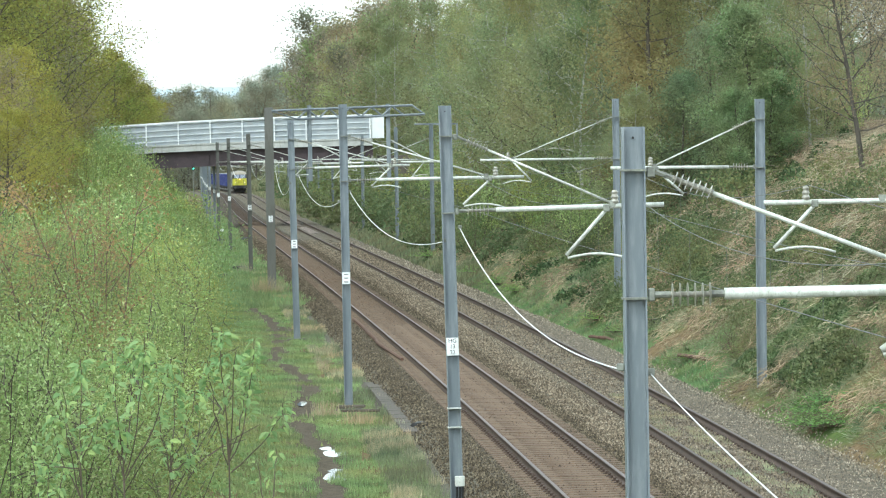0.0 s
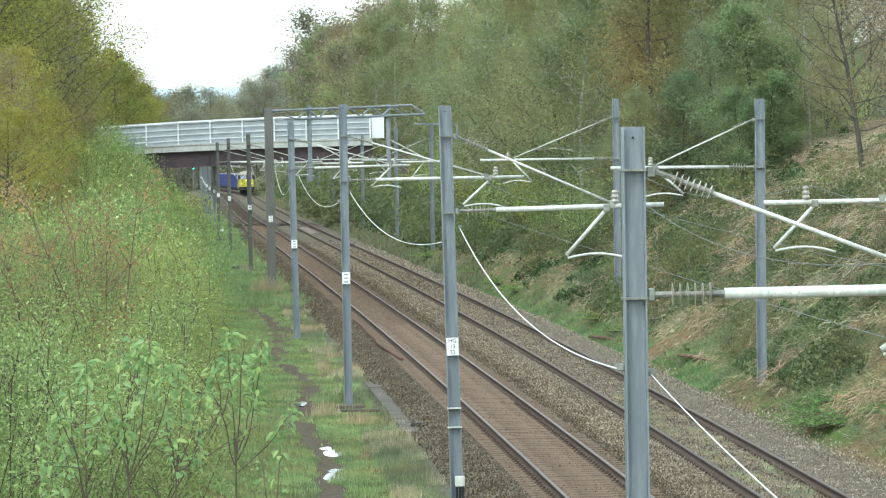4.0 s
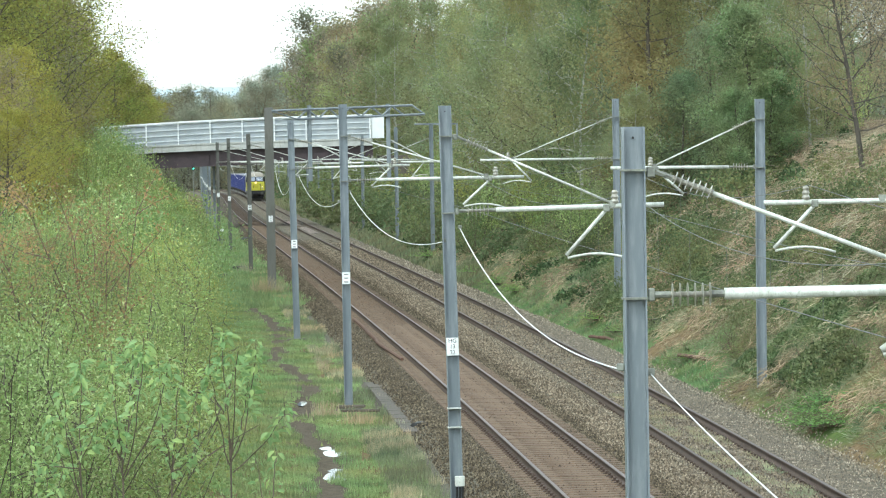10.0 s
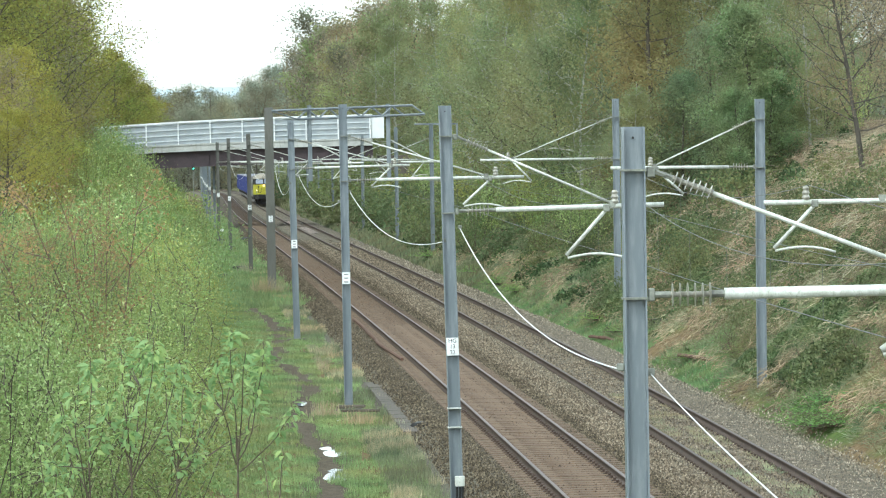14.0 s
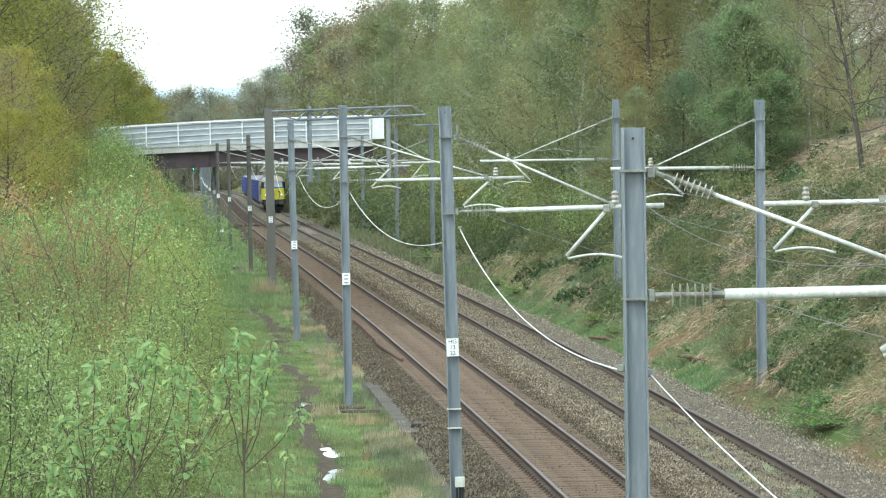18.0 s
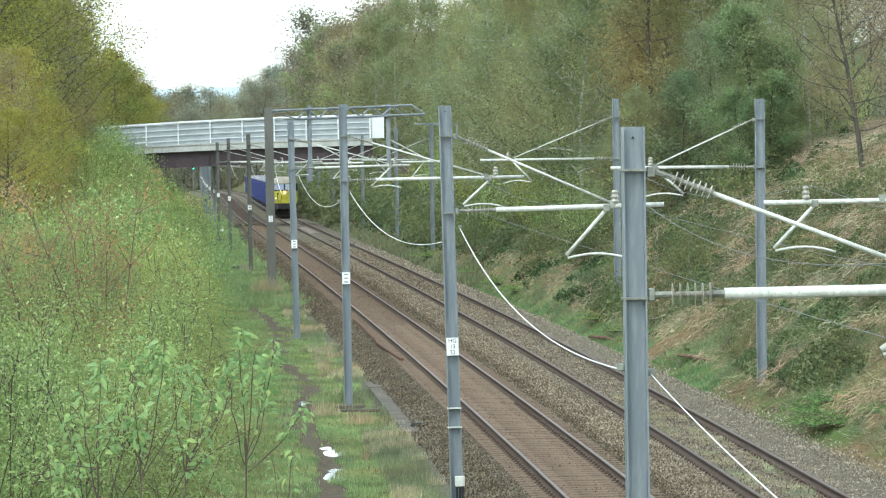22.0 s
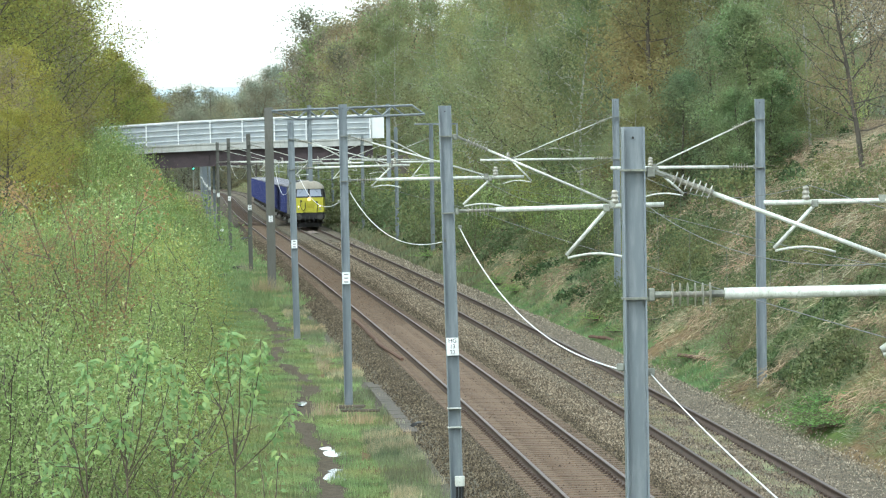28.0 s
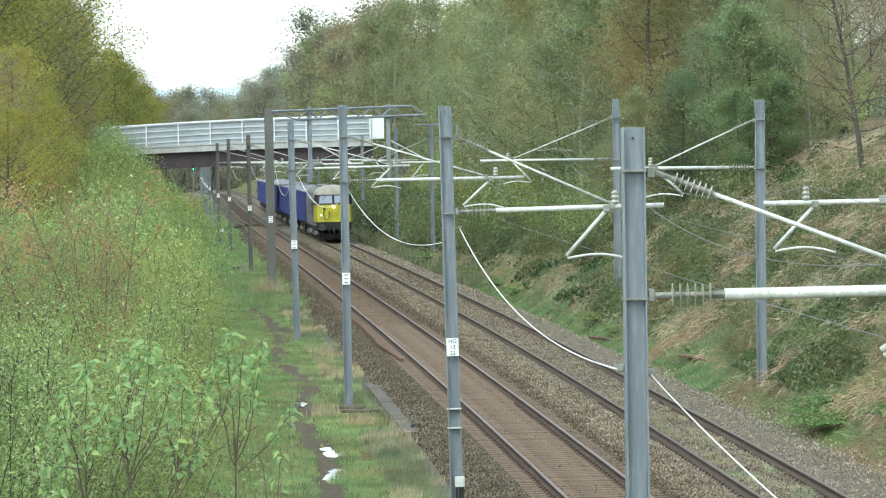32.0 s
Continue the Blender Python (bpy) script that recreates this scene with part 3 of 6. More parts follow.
def build_line(fn, stations, name, label):
    """Catenary and contact wire over one track, span by span, with droppers."""
    line = empty(name)
    tagged(line, label, "overhead wire", "overhead wires")
    for (y0, zc0, zm0, s0), (y1, zc1, zm1, s1) in zip(stations, stations[1:]):
        r = 0.006 if y0 < 200 else 0.010
        hi = sagging((fn(y0) + s0, y0, zm0), (fn(y1) + s1, y1, zm1), 0.55)
        lo = sagging((fn(y0) + s0, y0, zc0), (fn(y1) + s1, y1, zc1), 0.03)
        part("catenary_wire", bm_tube(hi, r, 5), WIRE, line)
        part("contact_wire", bm_tube(lo, r, 5), WIRE, line)
        for i in range(2, 14, 2):
            part("dropper", bm_tube([hi[i], lo[i]], 0.0035, 4), WIRE, line)


build_line(left_x, [(5, 4.2, 5.2, 0.1), (47, 4.3, 5.3, -0.1), (88, 4.35, 5.55, 0.15), (134, 4.75, 5.85, -0.1), (185, 4.85, 6.0, 0.15), (249, 4.95, 6.0, -0.1), (293, 4.9, 6.0, 0.1), (355, 4.9, 6.0, -0.1), (386, 4.9, 5.9, 0.1), (455, 4.85, 5.85, -0.1), (548, 4.8, 5.8, 0.1), (655, 4.7, 5.7, -0.1)],
           "overhead_line_near", "thin dark contact and catenary wires over the near track")
build_line(right_x, [(5, 4.3, 5.3, 0.1), (88, 4.45, 5.6, -0.15), (134, 4.85, 6.0, 0.1), (190, 4.95, 6.1, -0.15), (249, 4.95, 6.0, 0.1), (305, 4.9, 6.0, -0.1), (348, 4.9, 6.0, 0.1), (405, 4.9, 5.9, -0.1), (475, 4.85, 5.85, 0.1), (565, 4.8, 5.8, -0.1), (680, 4.7, 5.7, 0.1)],
           "overhead_line_far", "thin dark contact and catenary wires over the far track")


def build_cables():
    """The white cable that hangs from mast to mast."""
    spans = [((2.45, 2, 4.5), (1.90, 47, 4.23), 0.25), ((1.62, 47, 4.28), (0.30, 88, 4.97), 0.45), ((0.02, 88, 4.75), (-2.42, 134, 5.26), 0.5),
             ((-2.72, 134, 5.0), (-5.2, 185, 5.5), 0.5), ((-5.5, 185, 5.2), (-8.15, 249, 5.6), 0.8), ((-8.65, 249, 5.3), (-10.95, 293, 5.6), 0.5),
             ((-11.2, 293, 5.4), (-14.7, 355, 5.6), 0.8), ((-15.0, 355, 5.4), (-16.9, 386, 5.5), 0.35)]
    for a, b, sag in spans:
        ob = part("hanging_cable", bm_tube(sagging(a, b, sag, 20), 0.006 if a[1] < 10 else 0.0085, 6), CABLE_WHITE, None, "", True)
        tagged(ob, "white cable hanging between two overhead line masts", "cable", "cables along the masts")
        for e in (a, b):
            part("cable_clamp", bm_box((e[0], e[1], e[2] + 0.02), (0.07, 0.06, 0.07), 0.01), FITTING, ob)


build_cables()


# ---- the road bridge ----
def build_bridge():
    y0 = 452.0
    ob = empty("road_bridge", pose(-27.9, y0, fall(y0) - 0.3, 0, 0, 1.5) @ Matrix.Diagonal((1.05, 1.3, 1.05, 1)))
    tagged(ob, "road bridge with pale panelled parapet and dark maroon girder", "bridge")

    def arch(x):
        return 0.43 - 0.00125 * (x - 20) ** 2

    def camber(x):
        return 0.38 - 0.0009 * (x - 20) ** 2

    n, w = 9, 2.72
    xs = [i * w for i in range(-1, n)]

    def strip(name, lo, hi, y, th, mat, xa=-2.7, xb=20.8, label="", line=arch):
        bm = bmesh.new()
        m = 24
        rows = []
        for i in range(m + 1):
            x = xa + (xb - xa) * i / m
            rows.append([bm.verts.new((x, yy, z + line(x))) for yy, z in ((y, lo), (y + th, lo), (y + th, hi), (y, hi))])
        for a, b in zip(rows, rows[1:]):
            for k in range(4):
                bm.faces.new((a[k], a[(k + 1) % 4], b[(k + 1) % 4], b[k]))
        bm.faces.new(rows[0][::-1])
        bm.faces.new(rows[-1])
        bmesh.ops.recalc_face_normals(bm, faces=bm.faces)
        return part(name, bm, mat, ob, label)

    strip("girder", 5.12, 6.40, 0.35, 0.5, GIRDER, label="dark maroon steel girder", line=camber)
    strip("girder", 5.12, 6.40, 7.6, 0.5, GIRDER, line=camber)
    strip("deck", 6.1, 6.42, 0.9, 6.7, CONCRETE, line=camber)
    strip("fascia", 6.40, 6.90, 0.0, 0.5, FASCIA, label="stained concrete edge beam", line=camber)
    strip("fascia_coping", 6.904, 7.03, -0.06, 0.56, FASCIA, line=camber)
    strip("girder_flange", 5.06, 5.12, 0.2, 0.75, GIRDER, line=camber)
    for k in range(16):
        part("girder_stiffener", bm_box((-1.8 + 1.45 * k, 0.30, 5.76 + camber(-1.8 + 1.45 * k)), (0.05, 0.12, 1.24)), GIRDER, ob)
    for yy in (0.12, 8.1):
        strip("coping_rail", 8.86, 9.0, yy - 0.06, 0.18, BRIDGE_RAIL, label="white top rail")
    for i, z in enumerate((6.98, 7.45, 7.92, 8.39)):
        for k in range(n):
            xa = -3.78 + k * 2.71
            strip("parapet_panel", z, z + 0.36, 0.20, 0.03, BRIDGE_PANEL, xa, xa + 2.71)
            strip("panel_lip", z + 0.365, z + 0.465, 0.14, 0.05, BRIDGE_LIP_LIT, xa, xa + 2.71)
    strip("far_parapet", 6.95, 8.85, 8.2, 0.05, BRIDGE_PANEL)
    for k in range(n + 1):
        x = -3.78 + k * 2.71
        part("parapet_post", bm_box((x, 0.09, 7.93 + arch(x)), (0.10, 0.12, 1.95), 0.01), BRIDGE_RAIL, ob)
    # wing panel and abutments
    part("end_panel", bm_box((21.25, 0.3, 8.36), (1.1, 0.12, 1.95), 0.02), BRIDGE_RAIL, ob, "white end panel")
    part("abutment", bm_box((22.6, 5.0, 2.9), (2.6, 8.0, 6.0), 0.03), CONCRETE_DARK, ob)
    part("abutment", bm_box((-3.2, 4.5, 3.0), (2.6, 9.0, 7.0), 0.03), CONCRETE, ob)


build_bridge()
# ---- the train ----
YELLOW = painted("warning_yellow", (0.42, 0.39, 0.025), (0.53, 0.49, 0.04), 2.0, 0.5, 0.0, (0.26, 0.22, 0.05))
# darker yellow that paints the grille's shade on the nose
DULL_YELLOW = painted("shaded_yellow", (0.34, 0.30, 0.02), (0.44, 0.39, 0.03), 4.0, 0.5)
LOCO_GREY = painted("loco_grey", (0.13, 0.125, 0.125), (0.22, 0.215, 0.215), 1.2, 0.5, 0.0, (0.12, 0.11, 0.10))
LOCO_BLACK = painted("sooty_black", (0.010, 0.010, 0.012), (0.025, 0.024, 0.025), 2.0, 0.7)
LOCO_ROOF = painted("cream_roof", (0.25, 0.225, 0.18), (0.38, 0.345, 0.28), 1.2, 0.6, 0.0, (0.13, 0.11, 0.085))
LOCO_ROOF_DARK = painted("sooty_roof", (0.10, 0.095, 0.09), (0.18, 0.17, 0.16), 1.5, 0.7)
WAGON_BLUE = painted("wagon_blue", (0.036, 0.046, 0.155), (0.055, 0.068, 0.215), 0.9, 0.5, 0.0, (0.04, 0.04, 0.10))
WAGON_RIM = painted("pale_wagon_rim", (0.07, 0.075, 0.11), (0.48, 0.47, 0.50), 3.5, 0.7, 0.0, (0.06, 0.06, 0.075))
LOAD = painted("grey_load", (0.05, 0.05, 0.06), (0.17, 0.165, 0.18), 3.0, 0.9)
BOGIE = painted("bogie_grime", (0.025, 0.022, 0.02), (0.06, 0.05, 0.045), 3.0, 0.8)
BUFFER = painted("greasy_buffer", (0.03, 0.028, 0.027), (0.075, 0.07, 0.067), 5.0, 0.5, 0.2)
AXLE_BOX = painted("worn_axle_box", (0.16, 0.15, 0.14), (0.34, 0.33, 0.31), 5.0, 0.6, 0.2)
WHEEL = painted("wheel_steel", (0.10, 0.09, 0.085), (0.22, 0.21, 0.20), 5.0, 0.5, 0.4)


def glassy():
    k = Mat("sky_tinted_glass", 0.08, 0.0, 0.9)
    # pale blue base colour stands in for the reflected sky
    k.color((0.22, 0.25, 0.32))
    return k.m


def glow(name, color, strength):
    k = Mat(name, 0.3)
    k.color(color)
    k.b.inputs["Emission Color"].default_value = (*color, 1)
    k.b.inputs["Emission Strength"].default_value = strength
    return k.m


SCREEN = glassy()
HEADLIGHT = glow("headlight_glow", (1.0, 0.62, 0.26), 0.6)
GREEN_LIGHT = glow("green_signal_glow", (0.15, 1.0, 0.65), 2.0)
MARKER = glow("marker_glow", (1.0, 0.88, 0.66), 0.4)


def wheelset(parent, y, r=0.5):
    ws = part("wheelset", bm_tube([(-0.85, y, r), (0.85, y, r)], 0.09, 8), BOGIE, parent)
    for s in (-1, 1):
        part("wheel", bm_tube([(s * 0.70, y, r), (s * 0.73, y, r), (s * 0.83, y, r)], [r + 0.03, r, r], 20), WHEEL, ws)
    return ws


def bogie(parent, y, axles, gap, r):
    half = gap * (axles - 1) / 2
    bm = bmesh.new()
    for s in (-1, 1):
        box(bm, (s * 1.02, y, r + 0.12), (0.16, half * 2 + 1.0, 0.34), 0.04)
        for i in range(axles):
            tube(bm, [(s * 1.1, y - half + gap * (i + 0.33), r - 0.1), (s * 1.1, y - half + gap * (i + 0.33), r + 0.4)], 0.1, 8)
    box(bm, (0, y, r + 0.1), (2.0, 0.5, 0.3), 0.03)
    b = part("bogie", bm, BOGIE, parent)
    for i in range(axles):
        wheelset(b, y - half + gap * i, r)
        for s in (-1, 1):
            part("axle_box", bm_box((s * 1.12, y - half + gap * i, r), (0.18, 0.34, 0.36), 0.05), AXLE_BOX, b)
    return b


def build_loco():
    loco = empty("locomotive")
    tagged(loco, "grey diesel locomotive with yellow front and lit headlight", "locomotive")
    h0, hw = 1.12, 1.36
    # cross-section: straight sides, rounded roof
    roof = [(-hw + 0.05 + 0.0, 3.25)] + [(-(hw - 0.05) * math.cos(a), 3.25 + 0.74 * math.sin(a)) for a in (0.25, 0.5, 0.8, 1.1, 1.35)]
    roof_full = roof + [(-x, z) for x, z in roof[::-1]]
    prof = [(-hw, h0), (-hw, 3.05)] + roof_full + [(hw, 3.05), (hw, h0)]
    bm = bmesh.new()
    extrude_profile(bm, prof, 1.5, 19.0)
    part("body", bm, LOCO_GREY, loco, "grey body side with louvres")
    # cab: lower yellow nose and black window band, both leaning back
    bm = bmesh.new()
    lo = [bm.verts.new(c) for c in ((-1.17, 0.12, 1.36), (1.17, 0.12, 1.36), (1.23, 0.42, 1.36), (hw, 1.56, 1.36), (-hw, 1.56, 1.36), (-1.23, 0.42, 1.36))]
    hi = [bm.verts.new(c) for c in ((-1.15, 0.22, 2.62), (1.15, 0.22, 2.62), (1.21, 0.5, 2.62), (hw - 0.02, 1.56, 2.62), (-hw + 0.02, 1.56, 2.62), (-1.21, 0.5, 2.62))]
    for i in range(6):
        bm.faces.new((lo[i], lo[(i + 1) % 6], hi[(i + 1) % 6], hi[i]))
    bm.faces.new(lo[::-1])
    bm.faces.new(hi)
    bmesh.ops.bevel(bm, geom=list(bm.edges), offset=0.03, segments=2, affect="EDGES")
    part("cab_front", bm, YELLOW, loco, "yellow cab front")
    bm = bmesh.new()
    lo = [bm.verts.new(c) for c in ((-1.16, 0.24, 2.60), (1.16, 0.24, 2.60), (1.21, 0.56, 2.60), (hw - 0.02, 1.56, 2.60), (-hw + 0.02, 1.56, 2.60), (-1.21, 0.56, 2.60))]
    hi = [bm.verts.new(c) for c in ((-1.10, 0.55, 3.36), (1.10, 0.55, 3.36), (1.15, 0.85, 3.32), (hw - 0.06, 1.56, 3.32), (-hw + 0.06, 1.56, 3.32), (-1.15, 0.85, 3.32))]
    for i in range(6):
        bm.faces.new((lo[i], lo[(i + 1) % 6], hi[(i + 1) % 6], hi[i]))
    bm.faces.new(hi)
    band = part("window_band", bm, LOCO_BLACK, loco, "black window surround")
    for s in (-1, 1):
        bm = bmesh.new()
        q = [(s * 0.08, 0.262, 2.70), (s * 1.02, 0.262, 2.70), (s * 0.96, 0.482, 3.26), (s * 0.08, 0.482, 3.26)]
        f = bm.faces.new([bm.verts.new(c) for c in q])
        ext = bmesh.ops.extrude_face_region(bm, geom=[f])
        bmesh.ops.translate(bm, vec=(0, 0.07, 0.02), verts=[v for v in ext["geom"] if isinstance(v, bmesh.types.BMVert)])
        bmesh.ops.recalc_face_normals(bm, faces=bm.faces)
        part("windscreen", bm, SCREEN, band)
        part("wiper", bm_tube([(s * 0.5, 0.45, 3.26), (s * 0.78, 0.33, 2.95)], 0.015, 5), LOCO_BLACK, band)
    bm = bmesh.new()
    extrude_profile(bm, [(x * 1.01, z + 0.012) for x, z in roof_full], 3.2, 18.95)
    part("body_roof", bm, LOCO_ROOF_DARK, loco, "sooty grey roof")
    # domed roof over the cab
    bm = bmesh.new()
    rings = []
    for y, k in ((0.42, 0.0), (0.5, 0.35), (0.7, 0.62), (1.0, 0.82), (1.5, 0.96), (2.4, 1.0), (3.2, 1.0)):
        rings.append([bm.verts.new((x * (0.86 + 0.15 * k), y, 3.30 + (z - 3.28) * k + 0.015)) for x, z in roof_full])
    for a, b in zip(rings, rings[1:]):
        for i in range(len(a) - 1):
            bm.faces.new((a[i], a[i + 1], b[i + 1], b[i]))
    part("cab_roof", bm, LOCO_ROOF, loco, "cream domed cab roof", True)
    bm = bmesh.new()
    for y in (5.2, 7.6, 10.0, 12.6, 15.2):
        box(bm, (0, y, 3.86), (1.5, 1.7, 0.14), 0.03)
    part("roof_hatch", bm, LOCO_BLACK, loco)
    part("exhaust", bm_tube([(0, 8.9, 3.8), (0, 8.9, 4.02)], 0.22, 10), LOCO_BLACK, loco)
    # lamps
    hl = part("headlight", bm_tube([(0, 0.10, 2.46), (0, 0.24, 2.46)], 0.15, 14), HEADLIGHT, loco, "bright warm headlight")
    for s in (-1, 1):
        for z in (1.66, 1.88):
            part("marker_light", bm_tube([(s * 0.88, 0.10, z), (s * 0.88, 0.22, z)], 0.07, 10), MARKER if z > 1.7 else SCREEN, loco)
    # pipes, door seam and buffer beam
    part("nose_panel", bm_box((0, 0.15, 2.0), (0.7, 0.05, 0.8), 0.01), YELLOW, loco)
    part("nose_grille", bm_box((0.05, 0.115, 1.92), (0.5, 0.02, 0.36), 0.005), DULL_YELLOW, loco, "shaded grille")
    part("hose", bm_tube([(-0.68, 0.1, 2.3), (-0.72, 0.05, 1.9), (-0.62, 0.02, 1.62), (-0.45, 0.02, 1.55), (-0.34, 0.04, 1.75), (-0.33, 0.1, 2.2)], 0.03, 6), LOCO_BLACK, loco)
    part("hose", bm_tube([(0.66, 0.1, 2.15), (0.68, 0.05, 1.85), (0.62, 0.05, 1.45)], 0.03, 6), LOCO_BLACK, loco)
    part("cable_socket", bm_box((0.62, 0.13, 2.2), (0.16, 0.10, 0.16), 0.02), LOCO_BLACK, loco)
    part("cable_socket", bm_box((-0.66, 0.13, 2.32), (0.16, 0.10, 0.14), 0.02), LOCO_BLACK, loco)
    for s in (-1, 1):
        part("brake_pipe", bm_tube([(s * 0.35, 0.12, 1.0), (s * 0.36, -0.08, 0.8), (s * 0.33, -0.1, 0.5)], 0.04, 6), LOCO_BLACK, loco)
        part("step", bm_box((s * 1.15, 0.5, 0.55), (0.3, 0.25, 0.06), 0.01), BOGIE, loco)
        part("guard_iron", bm_box((s * 0.78, 0.55, 0.25), (0.08, 0.05, 0.35)), BOGIE, loco)
    part("buffer_beam", bm_box((0, 0.28, 1.08), (2.4, 0.3, 0.52), 0.02), LOCO_BLACK, loco)
    for s in (-1, 1):
        part("buffer", bm_tube([(s * 0.86, 0.25, 1.02), (s * 0.86, -0.25, 1.02), (s * 0.86, -0.28, 1.02), (s * 0.86, -0.33, 1.02)], [0.11, 0.11, 0.25, 0.25], 14), BUFFER, loco, "oval greasy buffer")
    part("coupling", bm_tube([(0, 0.2, 1.0), (0, -0.2, 0.95), (0, -0.22, 0.6), (0, -0.1, 0.5)], 0.05, 6), BOGIE, loco)
    part("snow_plough", bm_box((0, 0.75, 0.36), (2.0, 0.08, 0.35), 0.02), LOCO_BLACK, loco)
    part("underframe", bm_box((0, 9.7, 0.98), (2.5, 18.4, 0.3), 0.03), BOGIE, loco)
    part("fuel_tank", bm_box((0, 9.7, 0.62), (2.3, 3.6, 0.7), 0.08), BOGIE, loco)
    for y in (4.0, 15.4):
        bogie(loco, y, 3, 2.05, 0.57)
    # side details
    for s in (-1, 1):
        part("cab_door", bm_box((s * (hw + 0.006), 2.2, 2.05), (0.02, 0.66, 1.75), 0.005), LOCO_GREY, loco)
        part("cab_side_window", bm_box((s * (hw + 0.008), 1.2, 2.72), (0.02, 0.6, 0.5), 0.005), SCREEN, loco)
        for y in (4.5, 6.5, 12.0, 14.0, 16.0):
            g = part("louvre", bm_box((s * (hw + 0.01), y, 2.35), (0.025, 1.5, 0.95), 0.005), BOGIE if y < 7 else LOCO_GREY, loco)
            for i in range(6):
                part("louvre_slat", bm_box((s * (hw + 0.03), y, 1.98 + 0.15 * i), (0.03, 1.45, 0.05)), LOCO_GREY, g)
    return loco


WAGON_LEN = 18.2


def build_wagon():
    """A high-sided bogie box wagon; its front end stands at y = 0."""
    w = empty("box_wagon")
    tagged(w, "blue high-sided bogie box wagon with pale rim", "freight wagon", "wagons of the train")
    L = WAGON_LEN - 1.0
    hw, z0, z1 = 1.36, 1.15, 3.38
    for s in (-1, 1):
        sd = part("side_wall", bm_box((s * hw, 0.5 + L / 2, (z0 + z1) / 2), (0.06, L, z1 - z0), 0.01), WAGON_BLUE, w)
        n = 11
        for i in range(n):
            part("side_rib", bm_box((s * (hw + 0.08), 0.6 + (L - 0.2) * i / (n - 1), (z0 + z1) / 2), (0.14, 0.13, z1 - z0 - 0.02), 0.01), WAGON_BLUE, sd)
        part("top_rim", bm_box((s * (hw + 0.03), 0.5 + L / 2, z1 + 0.05), (0.18, L + 0.1, 0.11), 0.02), WAGON_RIM, w)
    for y in (0.5, 0.5 + L):
        part("end_wall", bm_box((0, y, (z0 + z1) / 2), (2 * hw - 0.06, 0.06, z1 - z0), 0.01), WAGON_BLUE, w)
        part("end_rim", bm_box((0, y, z1 + 0.05), (2 * hw - 0.12, 0.16, 0.11), 0.02), WAGON_RIM, w)
        for s in (-1, 1):
            e = -1 if y < 1 else 1
            part("buffer", bm_tube([(s * 0.86, y, 1.02), (s * 0.86, y + e * 0.45, 1.02), (s * 0.86, y + e * 0.5, 1.02)], [0.1, 0.1, 0.22], 10), BOGIE, w)
    bm = bmesh.new()
    bmesh.ops.create_grid(bm, x_segments=6, y_segments=30, size=0.5)
    for v in bm.verts:
        v.co = Vector((v.co.x * 2 * (hw - 0.04), 0.5 + L / 2 + v.co.y * (L - 0.1), z1 - 0.55 + 0.3 * noise.noise((v.co.x * 5, v.co.y * 22, 0.5))))
    part("load", bm, LOAD, w, "pale grey scrap load", True)
    for i in range(8):
        part("cross_bar", bm_box((0, 1.2 + (L - 1.4) * i / 7, z1 + 0.06), (2 * hw, 0.10, 0.09), 0.01), WAGON_RIM, w)
    part("underframe", bm_box((0, 0.5 + L / 2, 1.0), (2.4, L, 0.26), 0.03), BOGIE, w)
    for y in (2.6, WAGON_LEN - 2.6):
        bogie(w, y, 2, 1.85, 0.46)
    return w


locomotive = build_loco()
wagons = [build_wagon()]
wagons[0].name = "box_wagon"
for _ in range(10):
    wagons.append(copy_thing(wagons[0], Matrix.Identity(4)))


RUN = ((0, 918), (2, 884), (7, 786), (10, 720), (14, 632), (19, 545), (23, 488), (28, 417), (32, 360))


def front_y(t):
    """Where the front of the train stands at t seconds: a smooth run through the timed places."""
    i = max(k for k in range(len(RUN) - 1) if RUN[k][0] <= t)

    def speed(k):
        a, b = RUN[max(k - 1, 0)], RUN[min(k + 1, len(RUN) - 1)]
        return (b[1] - a[1]) / (b[0] - a[0])

    (t0, y0), (t1, y1) = RUN[i], RUN[i + 1]
    h = t1 - t0
    k = (t - t0) / h
    return ((2 * k ** 3 - 3 * k * k + 1) * y0 + (k ** 3 - 2 * k * k + k) * h * speed(i)
            + (3 * k * k - 2 * k ** 3) * y1 + (k ** 3 - k * k) * h * speed(i + 1))


def on_track(y, length):
    """The pose of a vehicle whose front end is at y on the far track."""
    ahead, behind = y, y + length * 0.999
    x0, x1 = right_x(ahead), right_x(behind)
    z0, z1 = fall(ahead), fall(behind)
    return pose(x0, y, z0, math.degrees(math.atan2(z1 - z0, length)), 0, math.degrees(-math.atan2(x1 - x0, length)))
# ---- plants ----
def leaf_tris(centres, size, rng, droop=0.0, long=1.6):
    """A small pointed leaf (one triangle) at each centre."""
    n = len(centres)
    a = rng.normal(size=(n, 3))
    a[:, 2] -= droop
    a /= np.linalg.norm(a, axis=1)[:, None]
    b = rng.normal(size=(n, 3))
    b -= a * np.sum(a * b, axis=1)[:, None]
    b /= np.linalg.norm(b, axis=1)[:, None]
    s = (size * rng.uniform(0.6, 1.4, n))[:, None]
    v = np.stack([centres + a * s * long * 0.5, centres - a * s * long * 0.3 + b * s * 0.5, centres - a * s * long * 0.3 - b * s * 0.5], 1)
    return v.reshape(-1, 3), np.arange(n * 3).reshape(n, 3)


